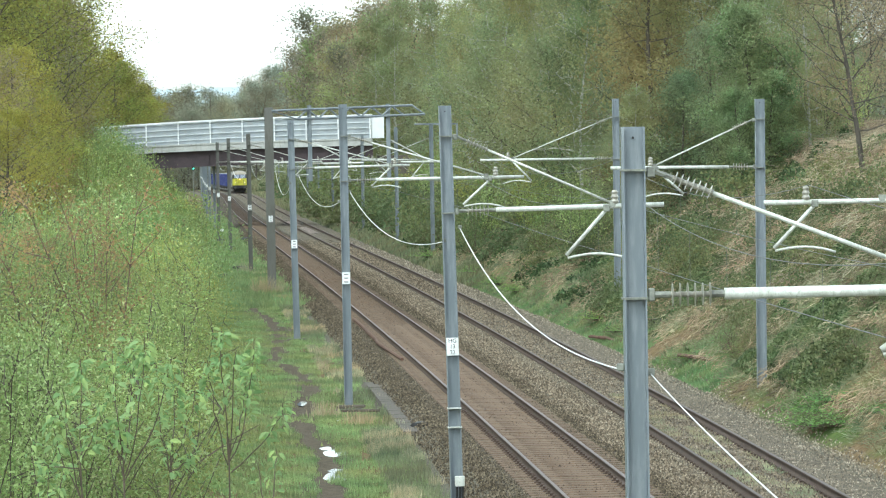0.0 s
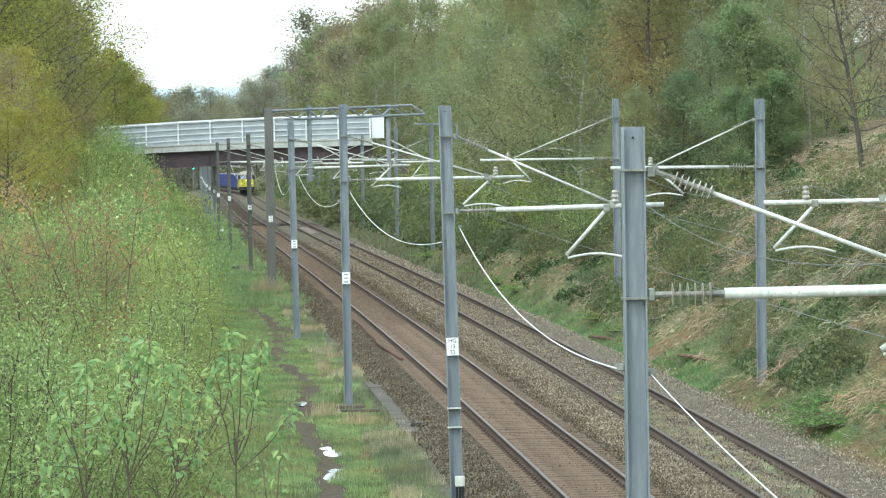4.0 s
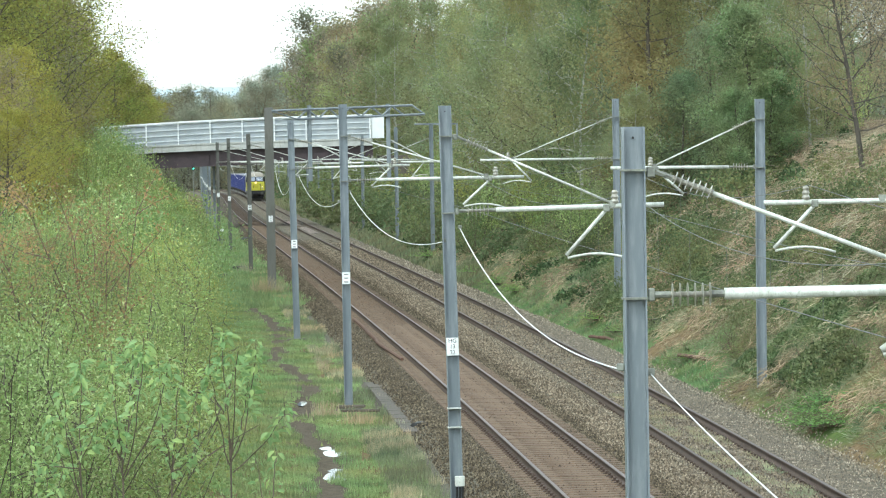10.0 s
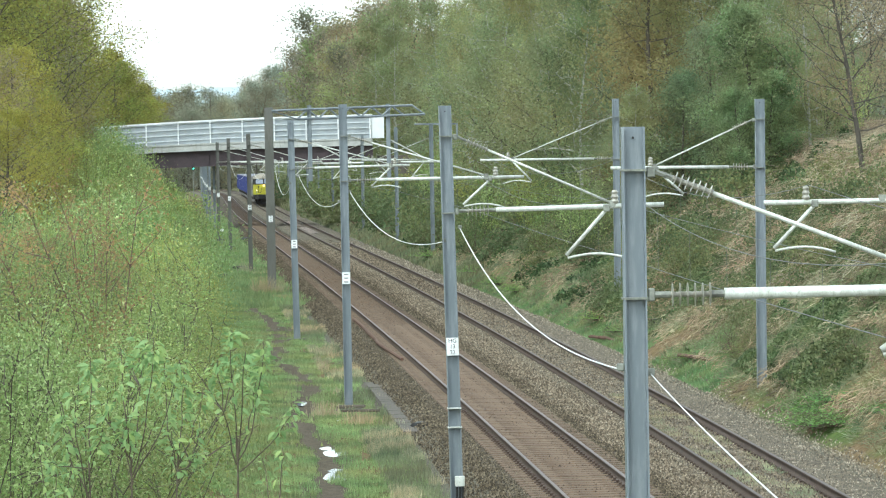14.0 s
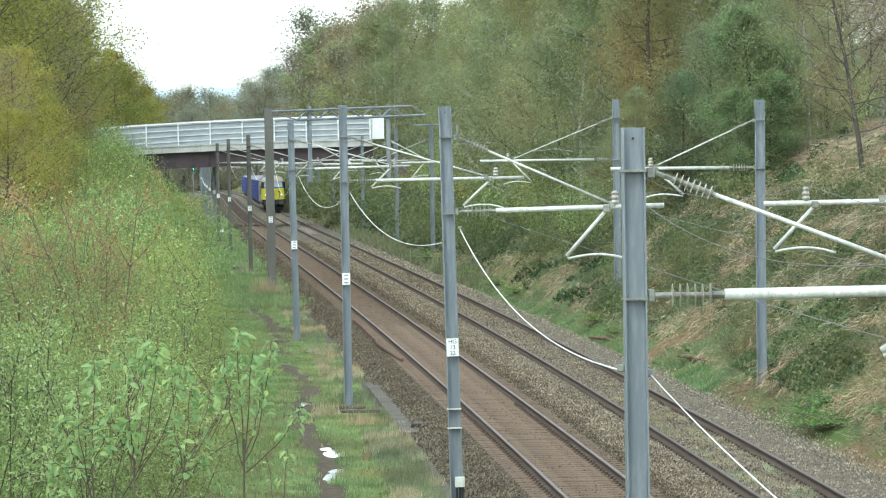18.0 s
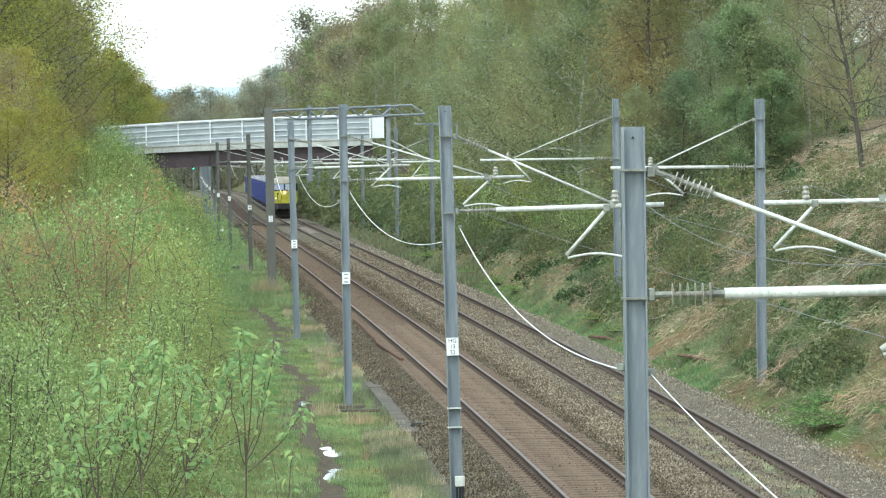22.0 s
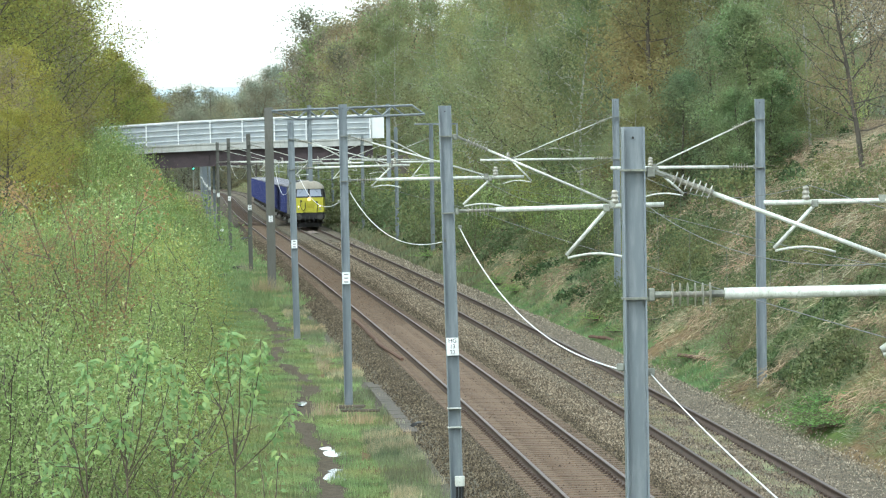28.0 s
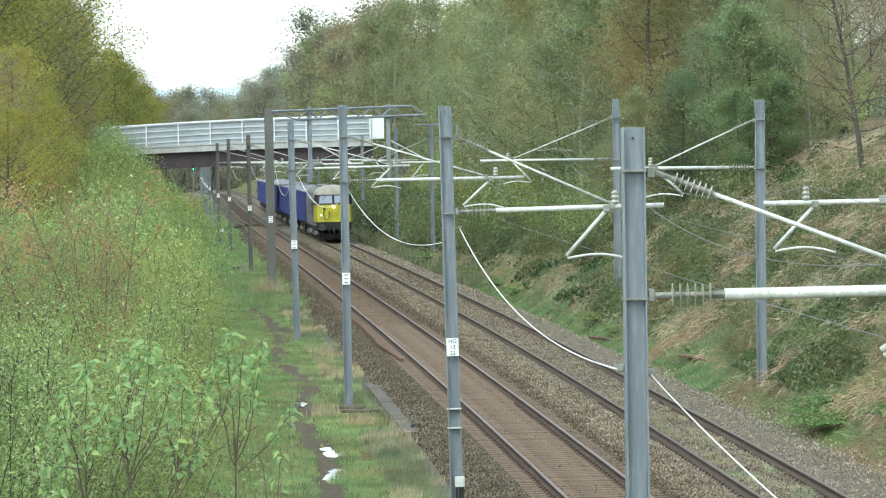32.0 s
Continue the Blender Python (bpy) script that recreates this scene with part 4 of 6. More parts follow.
def limb_points(start, direction, length, rng, n=6, wander=0.12, lift=0.0):
    pts = [np.array(start, float)]
    d = np.array(direction, float)
    d /= np.linalg.norm(d)
    for _ in range(n):
        d = d + rng.normal(size=3) * wander + np.array((0, 0, lift))
        d /= np.linalg.norm(d)
        pts.append(pts[-1] + d * length / n)
    return pts


def woody(bm, pts, r0, r1, seg=5):
    n = len(pts)
    tube(bm, [Vector(p) for p in pts], [r0 + (r1 - r0) * i / (n - 1) for i in range(n)], seg, seg > 4)


def build_tree(name, label, seed, height, spread, leaves, leaf, bark, leaf_mat, low=0.2, lift=0.05, droop=0.0, clump=0.55,
               limbs=26, trunk_r=0.16, long=1.6, twigs=4, shape=0.6):
    """A tree: tapered trunk, limbs and twigs in one mesh, the leaves in another."""
    rng = np.random.default_rng(seed)
    tree = empty(name)
    tagged(tree, label, "tree", "trees along the cutting")
    bm = bmesh.new()
    trunk = limb_points((0, 0, -0.5), (0, 0, 1), height * 0.96 + 0.5, rng, 9, 0.05, 0.05)
    woody(bm, trunk, trunk_r, 0.02, 7)
    spots = []
    for i in range(limbs):
        k = low + (0.97 - low) * (i + rng.uniform(0, 1)) / limbs
        j = min(int(k * 9), 8)
        f = k * 9 - j
        start = trunk[j] * (1 - f) + trunk[j + 1] * f
        a = i * 2.4 + rng.uniform(-0.5, 0.5)
        prof = math.sin(math.pi * min(max((k - low * 0.6) / (1 - low * 0.6), 0.03), 0.98) ** shape) ** 0.7
        ln = spread * prof * rng.uniform(0.7, 1.15)
        d = (math.cos(a), math.sin(a), rng.uniform(0.1, 0.7))
        pts = limb_points(start, d, max(ln, 0.5), rng, 5, 0.16, lift)
        woody(bm, pts, trunk_r * 0.34 * (1.15 - k), 0.012, 4)
        for m in range(2, 6):
            spots.append((pts[m], 0.7 + 0.3 * m / 5))
            for _ in range(twigs // 2):
                tw = limb_points(pts[m], rng.normal(size=3) + np.array((0, 0, -droop * 0.8 + 0.2)), max(ln, 0.8) * rng.uniform(0.2, 0.42), rng, 3, 0.2, -droop * 0.12)
                woody(bm, tw, 0.014, 0.006, 3)
                spots.append((tw[1], 0.8))
                spots.append((tw[3], 1.0))
    part("trunk", bm, bark, tree)
    if leaves:
        base = np.array([s[0] for s in spots])
        wt = np.array([s[1] for s in spots])
        pick = rng.choice(len(base), leaves, p=wt / wt.sum())
        c = base[pick] + rng.normal(size=(leaves, 3)) * clump * np.array((1, 1, 0.8))
        c[:, 2] -= np.abs(rng.normal(size=leaves)) * droop * 0.8
        c[:, 2] = np.maximum(c[:, 2], 0.15)
        v, f = leaf_tris(c, leaf, rng, droop, long)
        mesh_np("crown", v, f, leaf_mat, tree)
    return tree


def build_bush(name, label, seed, height, spread, leaves, leaf, stem_mat, leaf_mat, stems=9, long=2.2, clump=0.22, category="shrub", twigs=2, stem_r=0.02):
    """A shrub of many upright stems with side shoots."""
    rng = np.random.default_rng(seed)
    bush = empty(name)
    tagged(bush, label, category, "scrub on the bank")
    bm = bmesh.new()
    spots = []
    for i in range(stems):
        a = rng.uniform(0, 6.28)
        r = rng.uniform(0.0, 0.35) * spread
        pts = limb_points((r * math.cos(a), r * math.sin(a), -0.3), (math.cos(a) * spread / height * rng.uniform(0.2, 1), math.sin(a) * spread / height * rng.uniform(0.2, 1), 1),
                          height * rng.uniform(0.65, 1.0) + 0.3, rng, 7, 0.07, 0.03)
        woody(bm, pts, stem_r, 0.004, 4)
        for m in range(2, 8):
            spots.append(pts[m])
            for _ in range(2):
                tw = limb_points(pts[m], rng.normal(size=3) * 0.6 + np.array((0, 0, 0.7)), rng.uniform(0.25, 0.7), rng, 2, 0.15)
                if _ < twigs:
                    woody(bm, tw, 0.007, 0.003, 3)
                spots += [tw[1], tw[2]]
    part("stem", bm, stem_mat, bush)
    base = np.array(spots)
    c = base[rng.integers(0, len(base), leaves)] + rng.normal(size=(leaves, 3)) * clump
    c[:, 2] = np.maximum(c[:, 2], 0.05)
    v, f = leaf_tris(c, leaf, rng, 0.0, long)
    mesh_np("foliage", v, f, leaf_mat, bush)
    return bush


LEAF_BIRCH = leafy("birch_leaves", [(0.165, 0.20, 0.07), (0.225, 0.26, 0.09), (0.285, 0.305, 0.115)])
LEAF_OAK = leafy("young_oak_leaves", [(0.165, 0.16, 0.045), (0.28, 0.275, 0.055), (0.235, 0.268, 0.06)], 0.45, 0.12, 1.0)
LEAF_GOLD = leafy("bronze_leaves", [(0.205, 0.17, 0.05), (0.28, 0.235, 0.06), (0.22, 0.22, 0.07)])
LEAF_DARK = leafy("maple_leaves", [(0.14, 0.195, 0.06), (0.215, 0.28, 0.09), (0.29, 0.35, 0.13)])
LEAF_GREY = leafy("hawthorn_leaves", [(0.16, 0.205, 0.085), (0.225, 0.275, 0.125), (0.31, 0.355, 0.18)])
LEAF_BUD = leafy("brown_buds", [(0.22, 0.17, 0.115), (0.28, 0.22, 0.145), (0.26, 0.235, 0.13)])
# distance haze painted into the leaf colour of the far trees
LEAF_HAZY = leafy("hazed_leaves", [(0.20, 0.225, 0.155), (0.24, 0.265, 0.19), (0.285, 0.30, 0.225)], 0.45, 0.45, 0.7)
LEAF_WILLOW = leafy("willow_leaves", [(0.16, 0.24, 0.08), (0.25, 0.34, 0.12), (0.46, 0.54, 0.28)], 0.45, 0.05, 0.9)
LEAF_LIME = leafy("yellow_green_leaves", [(0.20, 0.225, 0.055), (0.28, 0.305, 0.08), (0.39, 0.41, 0.15)], 0.45, 0.08, 0.9)
LEAF_SALLOW = leafy("sallow_leaves", [(0.125, 0.235, 0.07), (0.19, 0.32, 0.105), (0.33, 0.46, 0.22)], 0.45, 0.06, 1.0)
LEAF_SAGE = leafy("sage_leaves", [(0.12, 0.165, 0.06), (0.18, 0.235, 0.09), (0.27, 0.33, 0.16)], 0.4, 0.1, 0.9)
LEAF_RED = leafy("reddish_young_leaves", [(0.30, 0.15, 0.05), (0.38, 0.21, 0.06), (0.34, 0.28, 0.08)])
LEAF_BRAMBLE = leafy("bramble_leaves", [(0.09, 0.13, 0.045), (0.14, 0.19, 0.06), (0.19, 0.22, 0.09)])

# tree kinds: name, label, height, spread, leaf size, bark, leaves, low, lift, droop, clump, limbs, trunk, share of leaves
TREES = {
    "birch": ("birch_tree", "tall slender birch in fresh light green leaf", 13, 2.9, 0.105, BARK_BIRCH, LEAF_BIRCH, 0.10, 0.0, 0.6, 0.36, 32, 0.11, 1.0),
    "oak": ("oak_tree", "broad oak in yellow-green spring leaf", 12, 4.2, 0.11, BARK, LEAF_OAK, 0.12, 0.06, 0.0, 0.33, 34, 0.22, 1.1),
    "gold": ("poplar_tree", "upright tree in bronze-brown young leaf", 13, 2.6, 0.11, BARK, LEAF_GOLD, 0.10, 0.12, 0.1, 0.36, 30, 0.17, 1.0),
    "dark": ("maple_tree", "maple with dense dark green foliage", 11, 3.7, 0.15, BARK, LEAF_DARK, 0.08, 0.05, 0.1, 0.36, 30, 0.2, 1.0),
    "grey": ("hawthorn_tree", "dense hawthorn with grey-green leaves down to the ground", 8, 3.0, 0.10, BARK, LEAF_GREY, 0.05, 0.12, 0.0, 0.36, 30, 0.13, 1.0),
    "pale": ("willow_tree", "distant tree in young leaf, greyed with painted haze", 12, 4.0, 0.10, BARK_GREY, LEAF_HAZY, 0.06, 0.08, 0.1, 0.5, 34, 0.16, 1.5),
    "bud": ("bare_tree", "almost bare tree with brown twigs and buds", 13, 3.9, 0.10, BARK_GREY, LEAF_BUD, 0.2, 0.1, 0.0, 0.45, 36, 0.15, 0.4),
}
LEVELS = (("near", 24000, 0.68, 4, (1, 2)), ("middle", 12000, 0.94, 2, (3,)), ("far", 8500, 1.18, 0, (4,)))
trees = {}
for level, count, grow, twig, seeds in LEVELS:
    for key, (nm, lab, hh, sp, lf, bk, lm, low, lift, droop, clump, limbs, tr, share_of) in TREES.items():
        trees[key, level] = [build_tree(nm, lab, hash_seed * 17 + len(key) * 3 + ord(key[0]), hh, sp, int(count * (share_of if key != "bud" or level == "near" else 0.8)), lf * grow, bk, lm, low, lift, droop, clump, limbs, tr, 1.5, twig, 0.7)
                             for hash_seed in (seeds if key in ("birch", "oak") else seeds[:1])]

SHRUBS = {
    "willow": ("willow_shrub", "grey-green willow scrub with thin upright stems", 3.4, 1.4, BARK, LEAF_WILLOW, 11, 2.3, 0.17, 1.0, "shrub"),
    "lime": ("scrub_shrub", "yellow-green scrub shrub in young leaf", 3.0, 1.5, BARK, LEAF_LIME, 11, 1.7, 0.17, 1.0, "shrub"),
    "sage": ("sallow_shrub", "dull sage-green sallow shrub with upright shoots", 3.2, 1.4, STEM_BROWN, LEAF_SAGE, 11, 1.9, 0.17, 1.0, "shrub"),
    "bramble": ("bramble_bush", "low tangled bramble bush with dull green leaves", 1.0, 1.8, STEM_RED, LEAF_BRAMBLE, 16, 1.4, 0.25, 0.6, "bush"),
    "red": ("red_shrub", "thin shrub with reddish-brown young leaves", 4.2, 0.65, STEM_RED, LEAF_RED, 4, 1.6, 0.07, 0.20, "shrub"),
}
shrubs = {}
for level, count, lf, seeds in (("near", 19000, 0.0185, (1, 2)), ("middle", 3000, 0.044, (3, 4)), ("far", 1500, 0.075, (5,))):
    for key, (nm, lab, hh, sp, bk, lm, st, long, clump, share_of, cat) in SHRUBS.items():
        shrubs[key, level] = [build_bush(nm, lab, s * 31 + ord(key[0]), hh, sp, int(count * share_of), lf * (1.5 if key == "bramble" else (1.4 if level == "near" else 1.0) if key == "red" else 1), bk, lm, st, long, clump, cat, {"near": 2, "middle": 0, "far": 0}[level], 0.010 if level == "near" else 0.012 if key == "red" else 0.018) for s in seeds]


def plant(stock, y, u, scale, rng, sink=0.05, tall=None):
    """Sets a plant on the ground at a distance u from the line's middle."""
    src = stock[int(rng.integers(0, len(stock)))]
    x = mid_x(y) + u
    m = pose(x, y, ground_at(x, y) - sink, rng.uniform(-3, 3), rng.uniform(-3, 3), rng.uniform(0, 360)) @ Matrix.Diagonal((scale, scale, scale * (tall or 1.0), 1))
    return copy_thing(src, m)


def tree_level(y):
    return "near" if y < 300 else "middle" if y < 480 else "far"


def build_woods():
    rng = np.random.default_rng(5)
    # far side of the line: the front row, then a row behind it
    y = 236.0
    while y < 1050:
        q = rng.random()
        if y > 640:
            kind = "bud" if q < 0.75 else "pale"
        elif y > 480:
            kind = "bud" if q < 0.55 else "birch"
        else:
            kind = "birch" if q < 0.8 else "grey"
        plant(trees[kind, tree_level(y)], y, rng.uniform(9.5, 13.5) + (3.5 if 335 < y < 470 else 0), rng.uniform(0.95, 1.2) * (1.0 if y < 480 else 1.22 if y < 600 else 1.4 if y < 740 else 0.95 if y < 850 else 0.62), rng)
        y += 7.0 if y < 480 else 10 if y < 700 else 15
    y = 255.0
    while y < 900:
        q = rng.random()
        kind = "birch" if q < 0.55 else "oak" if q < 0.75 else "gold" if q < 0.85 else "bud"
        plant(trees[kind, "far"], y, rng.uniform(17, 22), rng.uniform(0.95, 1.25), rng)
        y += 15 if y < 480 else 24
    for i in range(16):
        plant(trees[("birch", "bud", "bud", "grey")[i % 4], "far"], 480 + 12 * i, rng.uniform(11, 15), rng.uniform(1.3, 1.5), rng)
    # single trees that stand out
    for kind, y, u, s in (("gold", 224, 11.6, 1.2), ("gold", 228, 12.3, 1.2), ("gold", 219, 10.8, 1.05), ("dark", 202, 13.2, 0.7), ("dark", 199, 12.5, 0.42), ("dark", 200, 13.6, 0.42), ("dark", 205, 14.4, 0.5), ("bud", 252, 12.0, 0.5), ("bud", 258, 12.6, 0.5), ("bud", 264, 12.2, 0.5), ("bud", 272, 11.8, 0.5), ("birch", 203, 15.6, 0.62), ("grey", 206, 16.6, 0.5), ("birch", 214, 17.4, 0.8), ("bud", 176, 14.0, 0.72), ("bud", 179, 15.8, 0.6), ("birch", 222, 14.6, 0.95), ("birch", 230, 17.0, 0.95), ("birch", 226, 13.6, 1.0), ("birch", 238, 18.8, 0.95), ("birch", 212, 9.4, 0.55), ("grey", 213, 11.6, 0.75), ("grey", 216, 13.3, 0.82), ("grey", 226, 9.6, 0.6), ("grey", 214, 14.8, 0.6),
                          ("dark", 600, 10.0, 1.7), ("oak", 150, -14.9, 0.42), ("oak", 162, -14.7, 0.5), ("oak", 170, -15.4, 0.6), ("birch", 178, -15.0, 0.45), ("bud", 156, -15.4, 0.5), ("oak", 184, -14.6, 0.5), ("gold", 208, -18.8, 0.75), ("bud", 232, -16.6, 0.95), ("gold", 258, -16.2, 0.85), ("bud", 286, -16.0, 0.9), ("gold", 318, -16.0, 0.8), ("birch", 246, 20.0, 1.0), ("birch", 262, 22.0, 1.0), ("birch", 256, 20.6, 1.0), ("bud", 290, 33, 1.0), ("grey", 300, 28, 0.6), ("grey", 310, 31, 0.7), ("grey", 322, 30, 0.65), ("grey", 335, 34, 0.7), ("grey", 350, 36, 0.8), ("grey", 365, 40, 0.8), ("grey", 290, 26, 0.55), ("grey", 380, 44, 0.9), ("bud", 345, 35, 1.0), ("bud", 240, 22.6, 0.85), ("grey", 340, 34.5, 0.6), ("grey", 352, 38.5, 0.6), ("bud", 330, 35.5, 0.8), ("grey", 362, 41.0, 0.65), ("bud", 248, 25.4, 0.75)):
        plant(trees[kind, tree_level(y)], y, u, s, rng)
    # woods that close the view behind the bridge, most with haze in their leaf colour
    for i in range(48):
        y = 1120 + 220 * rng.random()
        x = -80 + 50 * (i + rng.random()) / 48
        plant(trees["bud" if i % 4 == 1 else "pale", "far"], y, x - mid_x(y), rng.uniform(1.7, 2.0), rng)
    # low thorns on the bare slope past the bridge
    for i in range(40):
        plant(trees["grey", "far"], 490 + 11 * i, rng.uniform(6.4, 9.6), rng.uniform(0.35, 0.6), rng, 0.3)
    # near side of the line
    y = 190.0
    while y < 1000:
        q = rng.random()
        kind = "oak" if q < 0.66 else "gold" if q < 0.78 else "bud" if q < 0.93 else "birch"
        plant(trees[kind, tree_level(y)], y, rng.uniform(-18.8, -16.0) + (0 if y < 320 else -1.2 if y < 470 else 2.2), rng.uniform(0.9, 1.15), rng)
        y += 8.0 if y < 480 else 13 if y < 700 else 20
    y = 230.0
    while y < 600:
        plant(trees["oak", "middle" if y < 400 else "far"], y, rng.uniform(-27, -23), rng.uniform(1.0, 1.2), rng)
        y += 14


def build_scrub():
    rng = np.random.default_rng(6)
    y = 44.0
    while y < 420:
        level = "near" if y < 118 else "middle" if y < 240 else "far"
        edge = -9.9 if y < 150 else -9.4 if y < 260 else -9.9
        for k, (u0, u1) in enumerate(((-0.6, 0.0), (-2.6, -1.2), (-5.0, -3.2))):
            if k == 2 and (y < 75 or y > 260):
                continue
            q = rng.random()
            kind = ("lime" if q < 0.5 else "sage" if q < 0.68 else "willow") if y < 85 else "willow" if q < 0.6 else "sage" if q < 0.72 else "lime" if q < 0.97 or y > 130 else "red"
            plant(shrubs[kind, level], y + rng.uniform(-1, 1), edge + rng.uniform(u0, u1), rng.uniform(0.7, 1.2) * (0.62 if k == 2 else 1.0) * (1.0 if y < 300 else 0.9), rng)
        y += 2.7 if y < 118 else 3.2 if y < 240 else 4.6
    for y, u, s, lv in ((72, -10.27, 1.3, "near"), (73, -10.6, 1.1, "near"), (84, -10.9, 0.95, "near"), (105, -10.0, 0.8, "near"), (196, -9.9, 0.9, "middle"), (150, -11.5, 1.2, "middle")):
        plant(shrubs["red", lv], y, u, s, rng)
    for i in range(90):
        y = 106 * (205 / 106) ** rng.random()
        plant(shrubs["bramble", "near" if y < 150 else "middle"], y, rng.uniform(6.2, 15), rng.uniform(0.5, 1.0), rng, 0.3)
    for y in (330, 345, 360, 372, 385, 398, 410, 420):
        plant(shrubs["willow", "middle"], y, rng.uniform(-13.5, -11.8), rng.uniform(1.0, 1.3), rng)
        plant(shrubs["willow", "middle"], y + 3, rng.uniform(-16, -13.5), rng.uniform(1.4, 1.7), rng)
    for y, u in ((420, -15.6), (428, -15.0), (436, -14.6), (440, -15.4)):
        plant(shrubs["willow", "middle"], y, u, rng.uniform(1.6, 1.75), rng)
    for i in range(30):
        plant(shrubs["willow" if i % 3 else "lime", "middle"], 242 + 5.4 * i, rng.uniform(-14.0, -11.4), rng.uniform(1.1, 1.55), rng)
    for i in range(26):
        plant(shrubs["willow" if i % 4 == 0 else "sage", "middle"], 225 + 5 * i, rng.uniform(16.5, 22), rng.uniform(0.7, 1.2), rng)
    for i in range(44):
        plant(shrubs["sage" if i % 3 == 0 else "bramble", "far"], 432 + i * (5 + 0.12 * i), rng.uniform(6.0, 9.5), rng.uniform(1.0, 1.5) * (1.0 if i % 3 == 0 else 1.8), rng, 0.2)
    for i in range(64):
        y = 275 + 2.5 * i
        plant(shrubs["sage" if i % 5 == 0 else "bramble", "middle" if y < 300 else "far"], y, rng.uniform(6.4, 9.5), rng.uniform(0.9, 1.7) * (0.6 if i % 5 == 0 else 1.0), rng, 0.2)
    # brambles on the far slope
    y = 150.0
    while y < 420:
        level = "middle" if y < 260 else "far"
        plant(shrubs["bramble", level], y, rng.uniform(7.0, 10.5), rng.uniform(0.6, 1.2), rng, 0.25)
        plant(shrubs["bramble", level], y + 2, rng.uniform(8, 13), rng.uniform(0.8, 1.5), rng, 0.25)
        if rng.random() < 0.4 and y > 205:
            plant(shrubs["lime" if rng.random() < 0.5 else "willow", level], y, rng.uniform(7.5, 11), rng.uniform(0.7, 1.1), rng)
        y += 4.4


build_woods()
build_scrub()
for stock in (*trees.values(), *shrubs.values()):
    for ob in stock:
        for o in (*ob.children_recursive, ob):
            bpy.data.objects.remove(o)


# ---- grass ----
def blades(name, label, spots, height, width, mat, rng, lean=0.5, downhill=0.0, rise=1.0, lift=0.0):
    """Thin blades, three to a tuft, as one sheet of stuff; a low rise lays them along the slope."""
    p = np.repeat(np.array(spots), 3, axis=0)
    n = len(p)
    p = p + rng.normal(size=(n, 3)) * np.array((0.05, 0.05, 0))
    p[:, 2] += lift * rng.random(n)
    h = height * rng.uniform(0.5, 1.35, n)
    a = rng.uniform(0, 6.283, n)
    d = np.stack([np.cos(a) * lean * rng.uniform(0.2, 1.2, n) - downhill, np.sin(a) * lean * rng.uniform(0.2, 1.2, n), rise + rng.normal(size=n) * (0.4 if rise < 0.6 else 0.0)], 1)
    d /= np.linalg.norm(d, axis=1)[:, None]
    side = np.stack([np.cos(a + 1.57), np.sin(a + 1.57), np.zeros(n)], 1)
    if rise < 0.6:
        side = rng.normal(size=(n, 3))
        side -= d * np.sum(side * d, axis=1)[:, None]
        side /= np.linalg.norm(side, axis=1)[:, None]
    side *= (width * rng.uniform(0.6, 1.4, n))[:, None]
    v = np.stack([p - side, p + side, p + d * h[:, None]], 1).reshape(-1, 3)
    ob = mesh_np(name, v, np.arange(n * 3).reshape(n, 3), mat)
    tagged(ob, label, "grass", kind="stuff")


GRASS = leafy("grass_blades", [(0.14, 0.235, 0.06), (0.205, 0.325, 0.09), (0.30, 0.41, 0.15)], 0.3)
GRASS_DULL = leafy("dull_grass", [(0.16, 0.17, 0.075), (0.23, 0.235, 0.11), (0.31, 0.30, 0.16)], 0.3)
STRAW = leafy("straw_blades", [(0.32, 0.25, 0.13), (0.42, 0.34, 0.19), (0.50, 0.43, 0.27)], 0.2)
STALK = leafy("bleached_bracken", [(0.19, 0.13, 0.088), (0.31, 0.232, 0.165), (0.47, 0.38, 0.285)], 0.15)
BRACKEN = leafy("dead_bracken", [(0.12, 0.072, 0.044), (0.19, 0.122, 0.075), (0.28, 0.195, 0.125)], 0.15)


def strew(n, y0, y1, u0, u1, rng, keep, seed, scale):
    """Places for tufts where a patchy noise says so; denser near the eye."""
    out = []
    while len(out) < n:
        y = y0 * (y1 / y0) ** rng.random()
        u = rng.uniform(u0, u1)
        k = noise.noise((u * scale, y * scale * 0.2, seed)) + 0.5 * noise.noise((u * scale * 3.1, y * scale * 0.7, seed))
        if keep(k, u, y):
            x = mid_x(y) + u
            out.append((x, y, ground_at(x, y)))
    return out


def off_path(u, y):
    return abs(u - path_u(y)) > 0.26 + 0.5 * noise.noise((u * 1.5, y * 0.35, 2.0))


